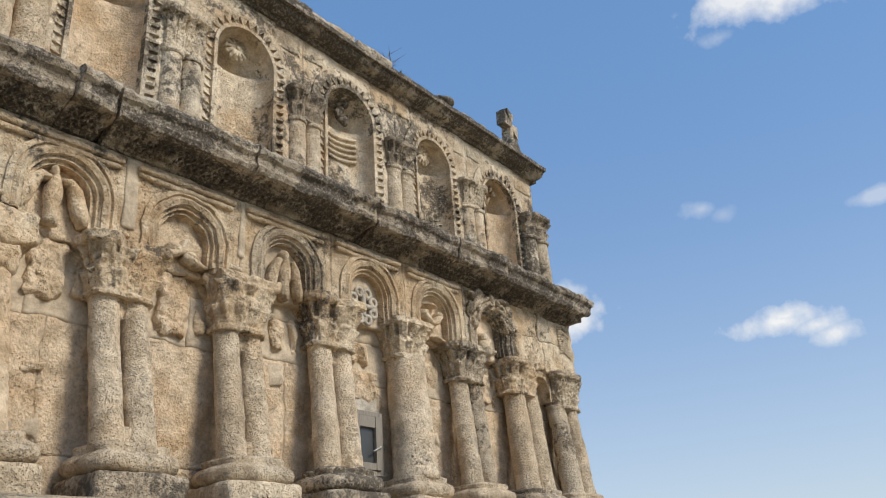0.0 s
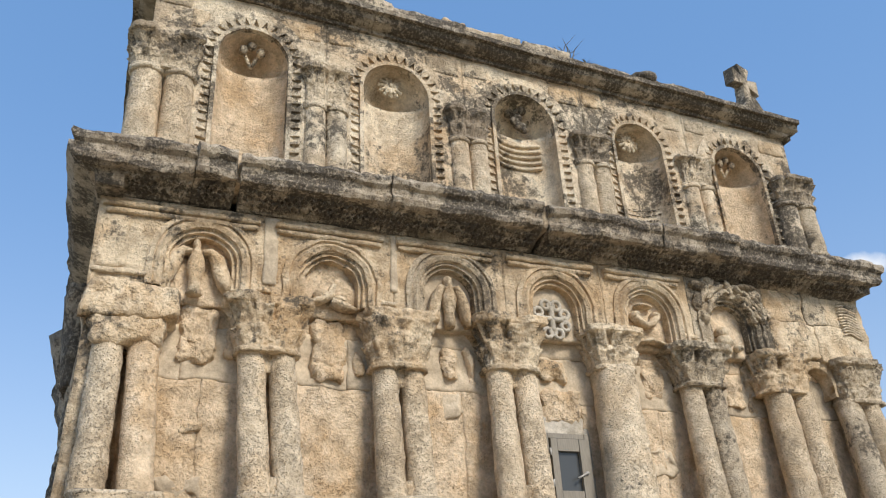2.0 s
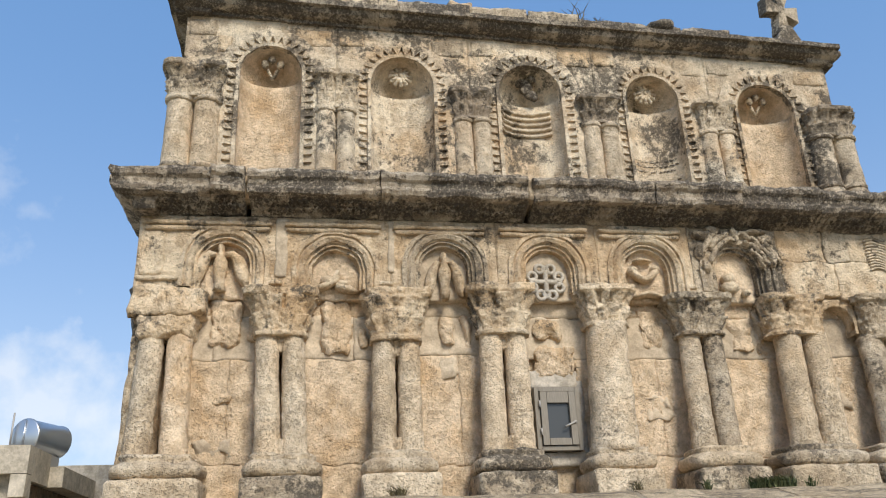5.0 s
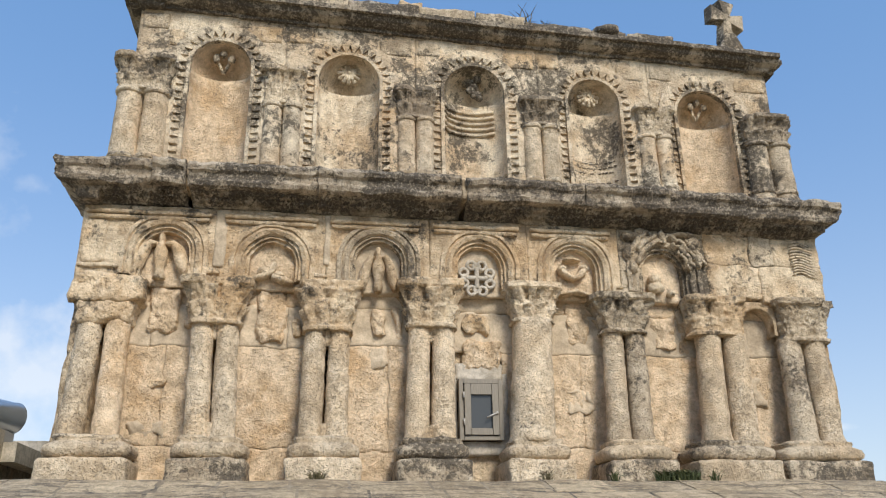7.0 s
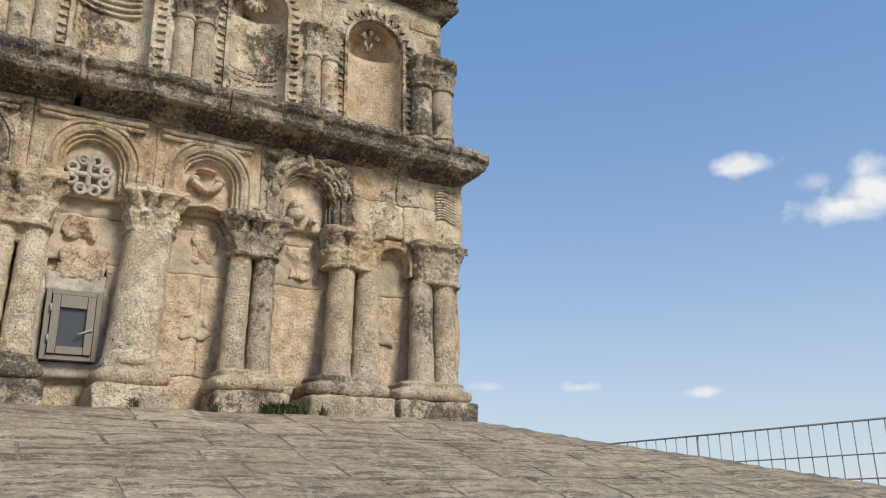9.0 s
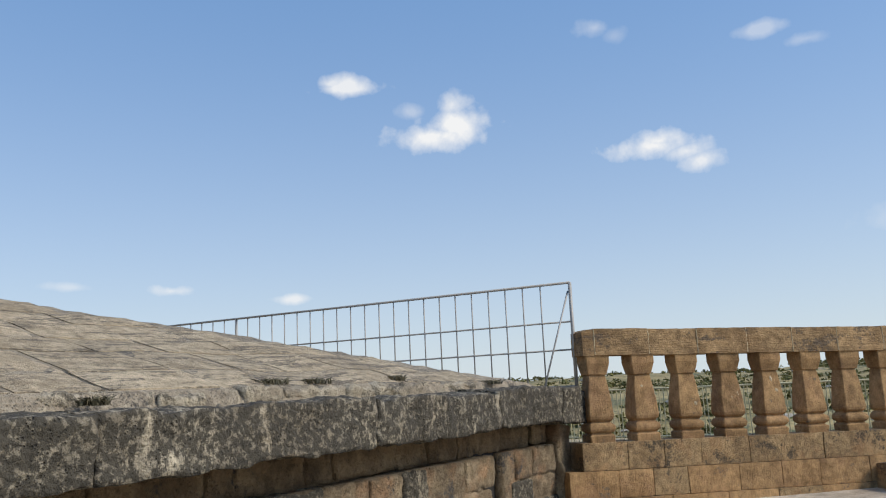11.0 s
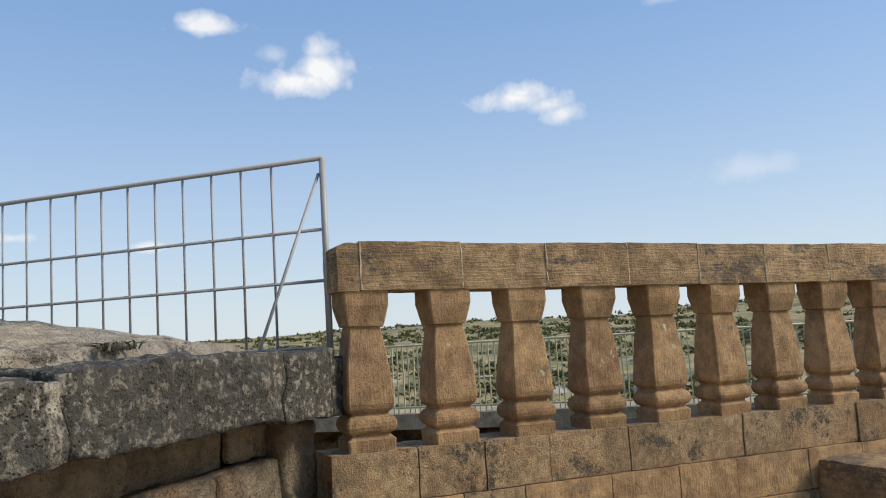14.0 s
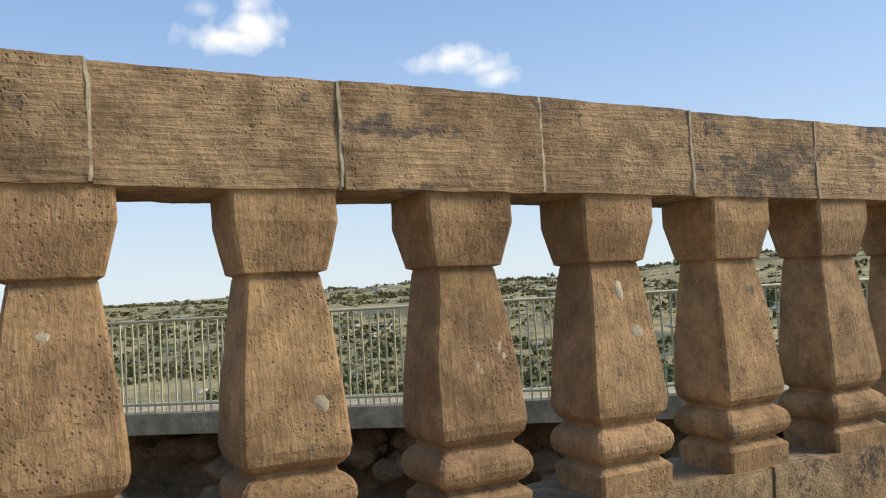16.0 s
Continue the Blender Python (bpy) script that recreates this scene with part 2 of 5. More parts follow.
def wood():
    m, nodes, links, bsdf = material("weathered_grey_wood", 0.7)
    geo = nodes.new("ShaderNodeNewGeometry")
    mp = nodes.new("ShaderNodeMapping")
    mp.inputs["Scale"].default_value = (40, 40, 6)
    links.new(geo.outputs["Position"], mp.inputs["Vector"])
    n = nodes.new("ShaderNodeTexNoise")
    n.inputs["Scale"].default_value, n.inputs["Detail"].default_value = 2.0, 6
    links.new(mp.outputs[0], n.inputs["Vector"])
    mix = nodes.new("ShaderNodeMixRGB")
    mix.inputs[1].default_value, mix.inputs[2].default_value = (0.17, 0.145, 0.11, 1), (0.33, 0.29, 0.23, 1)
    links.new(n.outputs["Fac"], mix.inputs[0])
    links.new(mix.outputs[0], bsdf.inputs["Base Color"])
    return m


WOOD = wood()
GLASS = material("dark_window_glass", 0.22, 0.0, (0.07, 0.072, 0.07))[0]
TANNED = stone("tan_concrete", (0.58, 0.46, 0.29), (0.47, 0.365, 0.22), crusted=0.15, pits=0.3, bump=0.3)
# brown rubble, its tone deepened in place of shade under slab and edge stones
DIM_BROWN = stone("dim_brown_rubble", (0.36, 0.245, 0.135), (0.23, 0.15, 0.08), crusted=0.35, pits=0.8, bump=1.0, size=1.5, vary=0.35)
# near-black colour for the shade inside the wall hole and behind the window
DARK = stone("void_shade", (0.05, 0.045, 0.04), (0.03, 0.026, 0.022), crusted=0.0, pits=0.2)


# ---- mesh helpers ----
class Shape:
    """Vertices and faces gathered for one mesh."""

    def __init__(self):
        self.v, self.f = [], []

    def grid(self, rows, loop=False):
        """Faces between rows of equal length; loop closes each row on itself."""
        at, n = len(self.v), len(rows[0])
        for row in rows:
            self.v.extend(Vector(p) for p in row)
        for i in range(len(rows) - 1):
            for j in range(n if loop else n - 1):
                k = (j + 1) % n
                self.f.append((at + i * n + j, at + i * n + k, at + (i + 1) * n + k, at + (i + 1) * n + j))
        return at

    def loft(self, rows):
        """A closed skin over rings, with both ends capped."""
        at, n = self.grid(rows, True), len(rows[0])
        self.f.append(tuple(at + j for j in reversed(range(n))))
        last = at + (len(rows) - 1) * n
        self.f.append(tuple(last + j for j in range(n)))
        return self

    def box(self, lo, hi, step=0.08, r=0.02, amp=0.0, freq=3.0, warp=None):
        """A worn block: subdivided, edges rounded by r, surface shifted by noise of amp."""
        lo, hi = Vector(lo), Vector(hi)
        n = [max(1, min(60, round((hi[a] - lo[a]) / step))) for a in range(3)]
        r = min(r, *[(hi[a] - lo[a]) * 0.45 for a in range(3)])
        seen = {}

        def at(i, j, k):
            key = (i, j, k)
            if key not in seen:
                p = Vector([lo[a] + (hi[a] - lo[a]) * key[a] / n[a] for a in range(3)])
                q = Vector([min(max(p[a], lo[a] + r), hi[a] - r) for a in range(3)])
                d = p - q
                if d.length > 1e-9 and r > 0:
                    p = q + d.normalized() * r
                if warp:
                    p = warp(p)
                seen[key] = len(self.v)
                self.v.append(worn(p, amp, freq))
            return seen[key]

        for a, b, c in ((0, 1, 2), (1, 2, 0), (2, 0, 1)):
            for i in range(n[a]):
                for j in range(n[b]):
                    for end in (0, n[c]):
                        quad = []
                        for di, dj in ((0, 0), (1, 0), (1, 1), (0, 1)):
                            key = [0, 0, 0]
                            key[a], key[b], key[c] = i + di, j + dj, end
                            quad.append(at(*key))
                        self.f.append(tuple(quad if end else reversed(quad)))
        return self

    def ball(self, c, s, amp=0.0, seg=12, rings=8, freq=6.0):
        rows = []
        for i in range(rings + 1):
            th = math.pi * (i + 0.02) / (rings + 0.04)
            rows.append([worn(Vector((c[0] + s[0] * math.sin(th) * math.cos(2 * math.pi * j / seg), c[1] + s[1] * math.sin(th) * math.sin(2 * math.pi * j / seg), c[2] - s[2] * math.cos(th))), amp, freq) for j in range(seg)])
        return self.loft(rows)

    def tube(self, path, deep=0.06, amp=0.01):
        """A rounded limb along (x, y, z, half width) points, lying in the wall's plane."""
        rows = []
        for i, (x, y, z, w) in enumerate(path):
            p, q = path[max(0, i - 1)], path[min(len(path) - 1, i + 1)]
            t = Vector((q[0] - p[0], 0, q[2] - p[2])).normalized()
            n = Vector((-t.z, 0, t.x))
            rows.append([worn(Vector((x, y, z)) + n * w * math.cos(a) + Vector((0, deep * math.sin(a), 0)), amp, 8) for a in [2 * math.pi * k / 12 for k in range(12)]])
        return self.loft(rows)

    def rod(self, a, b, r=0.015, seg=6, flat=None):
        a, b = Vector(a), Vector(b)
        d = (b - a).normalized()
        s = d.cross(Vector((0, 0, 1)) if abs(d.z) < 0.9 else Vector((1, 0, 0))).normalized()
        u = s.cross(d)
        rows = [[p + s * r * math.cos(2 * math.pi * (j + 0.5) / seg) + u * (flat or r) * math.sin(2 * math.pi * (j + 0.5) / seg) for j in range(seg)] for p in (a, b)]
        return self.loft(rows)


def sheet(rows):
    s = Shape()
    s.grid(rows)
    return s


def worn(p, amp, freq=3.0):
    if not amp:
        return p
    q = p * freq
    return p + noise.noise_vector(q) * amp + noise.noise_vector(q * 3.3 + Vector((7, 1, 3))) * (amp * 0.45)


def part(name, shape, mat, parent=None, label="", smooth=True):
    me = bpy.data.meshes.new(name)
    me.from_pydata([tuple(v) for v in shape.v], [], shape.f)
    me.update()
    if smooth:
        me.polygons.foreach_set("use_smooth", [True] * len(me.polygons))
    me.materials.append(mat)
    ob = new(name, me)
    ob.parent = parent
    if label:
        tagged(ob, label)
    return ob


def thing(name, label, category, group="", kind=""):
    return tagged(new(name), label, category, group, kind)


def rand(a, b):
    return random.uniform(a, b)


# ---- ground and hills ----
def land(x, y):
    """Height of the open country: a low valley near the church, a long scrub hill beyond it to the east."""
    d = math.hypot(x - 12, y - 3)
    hill = max(0.0, min(1.0, (x - 60) / 260)) ** 0.8
    side = 0.55 + 0.45 * max(-1.0, min(1.0, -(y - 40) / 160))
    z = -7 - 5 * min(1, d / 60) + hill * (13.6 + 4.9 * side)
    z += noise.noise(Vector((x, y, 0)) * 0.012) * 5 * hill + noise.noise(Vector((x, y, 3)) * 0.05) * 0.8 * min(1, d / 80)
    return z


ground = Shape()
rings = [0.0, 20, 35] + [35 * 1.14 ** i for i in range(1, 37)]
ground.grid([[Vector((12 + r * math.cos(2 * math.pi * j / 160), 3 + r * math.sin(2 * math.pi * j / 160), land(12 + r * math.cos(2 * math.pi * j / 160), 3 + r * math.sin(2 * math.pi * j / 160)))) for j in range(160)] for r in rings], True)
tagged(part("ground", ground, EARTH), "dry grassy open country rolling up to a low hill", "ground", kind="structure")


def clump(shape, c, s, n, leaf):
    """Leaf-like flakes spread over an uneven mound."""
    for _ in range(n):
        d = Vector((random.gauss(0, 1), random.gauss(0, 1), abs(random.gauss(0, 1)))).normalized()
        p = Vector(c) + Vector((d.x * s[0], d.y * s[1], d.z * s[2])) * rand(0.55, 1.05)
        a = Vector((rand(-1, 1), rand(-1, 1), rand(-1, 1))).normalized() * leaf * rand(0.6, 1.3)
        b = a.cross(d + Vector((0.1, 0.2, 0.3))).normalized() * leaf * rand(0.5, 1.0)
        at = len(shape.v)
        shape.v.extend((p - a, p + b * 0.7, p + a, p - b * 0.7))
        shape.f.append((at, at + 1, at + 2, at + 3))


scrub = Shape()
for i in range(12500):
    r, a = 30 * 14 ** random.random(), rand(-0.75, 0.75)
    x, y = 12 + r * math.cos(a), 3 + r * math.sin(a)
    if noise.noise(Vector((x, y, 9)) * 0.03) < -0.3:
        continue
    s = rand(0.35, 1.25) * (0.8 + r / 350)
    clump(scrub, (x, y, land(x, y) - 0.1), (s, s, s * rand(0.45, 0.8)), 12, s * 0.42)
tagged(part("scrub", scrub, BUSH, smooth=False), "dark green scrub bushes scattered over the dry hillside", "bushes", kind="stuff")

outcrops = Shape()
for i in range(200):
    r, a = 40 * 8 ** random.random(), rand(-0.6, 0.6)
    x, y = 12 + r * math.cos(a), 3 + r * math.sin(a)
    w = rand(0.5, 2.2)
    outcrops.ball((x, y, land(x, y)), (w, w * rand(0.6, 1.4), w * 0.3), 0.2 * w, 7, 4, 1.0)
tagged(part("outcrops", outcrops, MORTAR, smooth=False), "pale limestone outcrops on the hillside", "rocks", kind="stuff")

# ---- church drum: the carved front ----
church = thing("church_drum", "weathered carved limestone church drum with two tiers of blind niches", "church")
BACK, FACE, UP, TYMP = 6.74, 6.5, 6.87, 6.65          # niche back, arcade face, upper wall face (y)
LOW, SPRING, CORN0, CORN1 = 2.2, 4.62, 5.6, 5.96

core = Shape().box((2.05, BACK + 0.1, 0.3), (11.85, 15.5, CORN0), 0.9, 0.0)
part("core_wall", core, LIME, church)
side = Shape()
side.box((1.98, 6.6, 1.6), (2.35, 15.5, CORN0), 0.09, 0.05, 0.05, 2.2)
part("side_wall", side, LIME, church, "rough eroded return wall")
side = Shape()
side.box((11.55, 6.6, 1.6), (11.9, 15.5, CORN0), 0.09, 0.05, 0.04, 2.2)
part("side_wall", side, LIME, church, "rough eroded return wall")

# column groups: middle at the top, middle at the foot, shaft width, number of shafts, material, capital height from, to
COLUMNS = [(2.4, 2.46, 0.3, 2, GREYED, 4.05, 4.66), (3.69, 3.76, 0.29, 2, SHAFT, 4.07, 4.65), (5.06, 5.04, 0.285, 2, SHAFT, 4.02, 4.66),
           (6.37, 6.31, 0.3, 2, SHAFT, 4.1, 4.72), (7.7, 7.57, 0.52, 1, SHAFT, 4.21, 4.72), (8.93, 8.82, 0.29, 2, SHAFT, 4.1, 4.62),
           (10.3, 10.14, 0.36, 2, SHAFT, 4.1, 4.63), (11.45, 11.32, 0.33, 2, GREYED, 4.05, 4.63)]


def shaft(foot, head, r, mat, seed, amp=0.014):
    s, rows, n = Shape(), [], 22
    for i in range(33):
        t = i / 32
        c = Vector(foot).lerp(Vector(head), t)
        rr = r * (1.06 - 0.08 * t)
        if t < 0.05:
            rr *= 1.06
        row = []
        for j in range(n):
            a = 2 * math.pi * j / n
            p = c + Vector((math.cos(a), math.sin(a), 0)) * rr
            q = p * 5 + Vector((seed, 0, 0))
            p = p + Vector((math.cos(a), math.sin(a), 0)) * (noise.noise(q) * amp + noise.noise(q * 3) * amp * 0.7)
            row.append(p)
        rows.append(row)
    return part("column_shaft", s.loft(rows), mat, church)


def superring(cx, cy, hx, hy, z, n, power):
    out = []
    for j in range(n):
        a = 2 * math.pi * j / n
        c, s = math.cos(a), math.sin(a)
        k = (abs(c) ** power + abs(s) ** power) ** (-1 / power)
        out.append(Vector((cx + hx * c * k, cy + hy * s * k, z)))
    return out


def capital(cx, cy, z0, z1, w0, d0, w1, d1, leaves, mat, seed, rugged=0.02, name="capital", slots=0.05, leaf=0.085):
    """A leafy block that flares from a ring on the shafts to a thick chipped slab: two tiers of upright leaves, with cut slots under the slab."""
    s, rows, n, m = Shape(), [], 150, 40
    for i in range(m + 1):
        t = i / m
        z = z0 + (z1 - z0) * t
        flare = t ** 1.6
        hx, hy = (w0 + (w1 - w0) * flare) / 2, (d0 + (d1 - d0) * flare) / 2
        if t > 0.84:
            hx, hy = w1 / 2 * 1.06, d1 / 2 * 1.08
        if t < 0.08:
            hx, hy = hx + 0.022, hy + 0.026
        row = superring(cx, cy, hx, hy, z, n, 3.0 + 3 * t)
        for j, p in enumerate(row):
            u = j / n * leaves
            out = Vector((p.x - cx, p.y - cy, 0)).normalized()
            chip = noise.noise(Vector((p.x * 4 + seed, p.y * 4, seed * 1.7)))
            if 0.1 < t < 0.84:
                tier = (t - 0.1) / 0.38
                k = int(tier) % 2
                tt = tier - int(tier)
                w = abs(((u + 0.5 * k) % 1) - 0.5) * 2
                body = max(0.0, 1 - w ** 1.5) * (0.25 + 0.95 * tt ** 2) * (1 if tt < 0.9 else 0.4)
                vein = 0.35 * math.cos(w * 9) * (1 - w)
                p = p + out * (leaf * body + 0.02 * vein - 0.02)
                if t > 0.56 and abs(((u + 0.25) % 1) - 0.5) < 0.15 and chip > -0.3:
                    p = p - out * slots
            elif t >= 0.84 and chip < -0.18:
                p = p - out * min(0.09, (-0.18 - chip) * 0.5)
            q = p * 7 + Vector((seed * 3.1, 0, 0))
            row[j] = p + out * (noise.noise(q) * rugged + noise.noise(q * 2.7) * rugged * 0.9 + noise.noise(q * 6) * rugged * 0.5)
        rows.append(row)
    return part(name, s.loft(rows), mat, church)


for i, (top, foot, w, count, mat, c0, c1) in enumerate(COLUMNS):
    for k in range(count):
        off = (k - (count - 1) / 2) * w * 1.04
        m = mat if not (i == 0 and k == 1) else NICHE
        if (i, k) == (5, 1):
            m = GREYED
        if (i, k) == (7, 1) or (i, k) == (0, 0):
            m = SHAFT
        lean = -0.07 if (i, k) == (0, 0) else 0.0
        shaft((foot + off + lean, 6.36, 2.66), (top + off, 6.58, c0 + 0.04), w * (0.475 if count == 2 else 0.5), m, i * 5 + k)
    wide = w * count
    plain = i in (0, 7)
    if count == 2 and i in (1, 2, 3):
        web = Shape().box((foot - 0.05, 6.3, 2.66), (foot + 0.05, 6.5, 2.86), 0.04, 0.01, 0.01, 6)
        part("shaft_web", web, mat, church)
        web = Shape().box((top - 0.05, 6.5, c0 - 0.18), (top + 0.05, 6.68, c0 + 0.05), 0.04, 0.01, 0.01, 6)
        part("shaft_web", web, mat, church)
    if i == 0:
        part("corner_block", Shape().box((1.98, 6.4, 4.32), (2.82, BACK + 0.1, 4.66), 0.03, 0.06, 0.05, 4.5), LIME, church)
        part("corner_block", Shape().box((2.06, 6.42, 4.04), (2.74, BACK + 0.1, 4.36), 0.03, 0.09, 0.05, 4.5), LIME, church)
    if i:
        capital(top + {6: -0.08, 7: 0.05}.get(i, 0.0), 6.6, c0, c1, wide * 1.02, 0.38, {4: 0.72, 6: 0.8, 7: 0.84}.get(i, wide + 0.25), 0.56, 12, GREYED if i in (5, 7) else SHAFT if i == 4 else LIME, i, 0.032 if plain else 0.024, slots=0.0 if plain else 0.085, leaf=0.03 if plain else 0.075)
    fw = {0: 0.95, 6: 1.1, 7: 1.12}.get(i, wide + 0.28)
    fx = foot + (0.02 if i < 6 else -0.08)
    b = Shape()
    b.box((fx - fw / 2, 6.02, LOW - 0.12), (fx + fw / 2, BACK + 0.1, LOW + 0.24), 0.045, 0.04, 0.022, 4.0)
    plinth = part("column_base", b, GREYED if i % 2 else SHAFT, church)
    b = Shape()
    rows = []
    for t, g in ((0, 0.9), (0.06, 1.0), (0.14, 1.03), (0.22, 0.99), (0.27, 0.86), (0.29, 0.8), (0.34, 0.84), (0.38, 0.83), (0.4, 0.74)):
        row = superring(fx, 6.4, (fw - 0.03) / 2 * g, 0.36 * g, LOW + 0.24 + t * 0.62, 64, 5)
        rows.append([worn(p, 0.03 if i in (0, 1, 3) else 0.014, 5.0) for p in row])
    part("base_moulding", b.loft(rows), SHAFT if i % 3 else GREYED, plinth)

# backs of the lower niches, laid in uneven blocks
EDGES = [2.4] + [c[0] for c in COLUMNS[1:]]
for i in range(7):
    xa, xb = EDGES[i] + 0.02, EDGES[i + 1] - 0.02
    zs = [LOW - 0.1, 2.64 + rand(-0.06, 0.06), 3.86 + rand(-0.06, 0.06), 4.4]
    for a, b in zip(zs, zs[1:]):
        cut = [xa, xb] if random.random() < 0.7 else [xa, rand(xa + 0.4, xb - 0.4), xb]
        if i == 3 and a < 3.5 and b > 2.6:
            cut = [xa, 6.7, 7.3, xb]
        for p, q in zip(cut, cut[1:]):
            if i == 3 and p == 6.7:
                continue
            s = Shape().box((p + 0.001, BACK + rand(-0.008, 0.008), a + 0.001), (q - 0.001, BACK + 0.2, b - 0.001), 0.035, 0.003, 0.026, 5)
            part("wall_stone", s, PATCH if a > 3.75 else NICHE, church)
    s = Shape().box((xa, BACK + 0.012, 4.395), (xb, BACK + 0.2, 4.62), 0.05, 0.01, 0.012, 3.5)
    s.box((xa, TYMP, 4.58), (xb, BACK + 0.2, 5.58), 0.035, 0.03, 0.026, 5)
    part("niche_back", s, PATCH if i in (2, 3) else NICHE, church)
s = Shape().box((6.69, BACK - 0.02, 3.49), (7.31, BACK + 0.15, 3.72), 0.04, 0.02, 0.012, 5)
s.box((6.6, BACK - 0.01, 2.6), (6.715, BACK + 0.15, 3.6), 0.04, 0.02, 0.01, 5)
s.box((7.285, BACK - 0.01, 2.6), (7.38, BACK + 0.15, 3.6), 0.04, 0.02, 0.01, 5)
s.box((6.6, BACK - 0.015, 2.56), (7.38, BACK + 0.15, 2.725), 0.04, 0.02, 0.01, 5)
part("window_surround", s, PLASTER, church, "pale lime plaster round the window")
# broken blocks, medallions and mortar left high in the niches
for x0, x1, z0, z1, d, m in ((2.86, 3.22, 4.02, 4.58, 0.1, NICHE), (3.3, 3.42, 4.05, 4.4, 0.08, NICHE), (4.18, 4.52, 3.93, 4.58, 0.1, NICHE), (4.6, 4.72, 4.0, 4.3, 0.06, LIME), (5.62, 5.8, 4.04, 4.4, 0.07, NICHE), (5.9, 6.02, 4.0, 4.4, 0.08, NICHE),
                          (6.82, 7.16, 4.1, 4.36, 0.08, LIME), (6.8, 7.3, 3.62, 4.02, 0.05, NICHE), (8.2, 8.5, 4.02, 4.5, 0.04, NICHE), (9.42, 9.75, 3.95, 4.4, 0.04, NICHE), (9.78, 9.9, 3.9, 4.55, 0.06, LIME), (2.95, 3.15, 3.32, 3.44, 0.06, LIME)):
    part("broken_stone", Shape().box((x0, BACK - d * 0.65, z0), (x1, BACK + 0.06, z1), 0.025, 0.09, 0.055, 6.0), m, church)
for x0, x1, z0, z1 in ((2.75, 3.2, 2.72, 2.92), (5.6, 5.85, 3.62, 3.9), (8.15, 8.5, 3.1, 3.4), (10.62, 10.9, 3.2, 3.6)):
    part("mortar_patch", Shape().box((x0, BACK - 0.012, z0), (x1, BACK + 0.08, z1), 0.03, 0.05, 0.06, 6.0), PATCH, church)


def arch_wall(xa, xb, z0, z1, cx, zs, R, y, depth, amp=0.014, n=44, m=12):
    """A wall panel with a round-headed opening and its soffit."""
    s = Shape()
    ang = sorted(set([math.pi * k / n for k in range(n + 1)] + [math.atan2(z1 - zs, xb - cx), math.atan2(z1 - zs, xa - cx)]))
    inner, outer = [], []
    for k in range(6):
        z = z0 + (zs - z0) * k / 6
        inner.append((cx + R, z)), outer.append((xb, z))
    for a in ang:
        c, sn = math.cos(a), math.sin(a)
        k = min((xb - cx) / c if c > 1e-6 else 1e9, (xa - cx) / c if c < -1e-6 else 1e9, (z1 - zs) / sn if sn > 1e-6 else 1e9)
        inner.append((cx + R * c, zs + R * sn)), outer.append((cx + k * c, zs + k * sn))
    for k in range(6):
        z = zs - (zs - z0) * (k + 1) / 6
        inner.append((cx - R, z)), outer.append((xa, z))
    rows = []
    for d in (depth, depth / 2):
        rows.append([worn(Vector((a, y + d, b)), amp * 0.5, 4) for a, b in inner])
    for k in range(m + 1):
        t = k / m
        row = []
        for (a, b), (c, d) in zip(inner, outer):
            p = Vector((a + (c - a) * t, y, b + (d - b) * t))
            q = worn(p, amp, 4.0)
            row.append(Vector((p.x, q.y, p.z)) if t in (0, 1) else q)
        rows.append(row)
    rows.append([Vector((p.x, y + depth, p.z)) for p in rows[-1]])
    s.grid(rows)
    return s


def moulding(cx, zs, z0, profile, amp=0.008, n=40):
    """A moulding of (radius, y) points carried up one leg, round the arch and down the other."""
    path = [(1.0, 0.0, z0 - zs), (1.0, 0.0, (z0 - zs) / 2)] + [(math.cos(math.pi * k / n), math.sin(math.pi * k / n), 0.0) for k in range(n + 1)] + [(-1.0, 0.0, (z0 - zs) / 2), (-1.0, 0.0, z0 - zs)]
    s = Shape()
    s.loft([[worn(Vector((cx + r * c, y, zs + r * sn + dz)), amp, 6.0) for r, y in profile] for c, sn, dz in path])
    return s


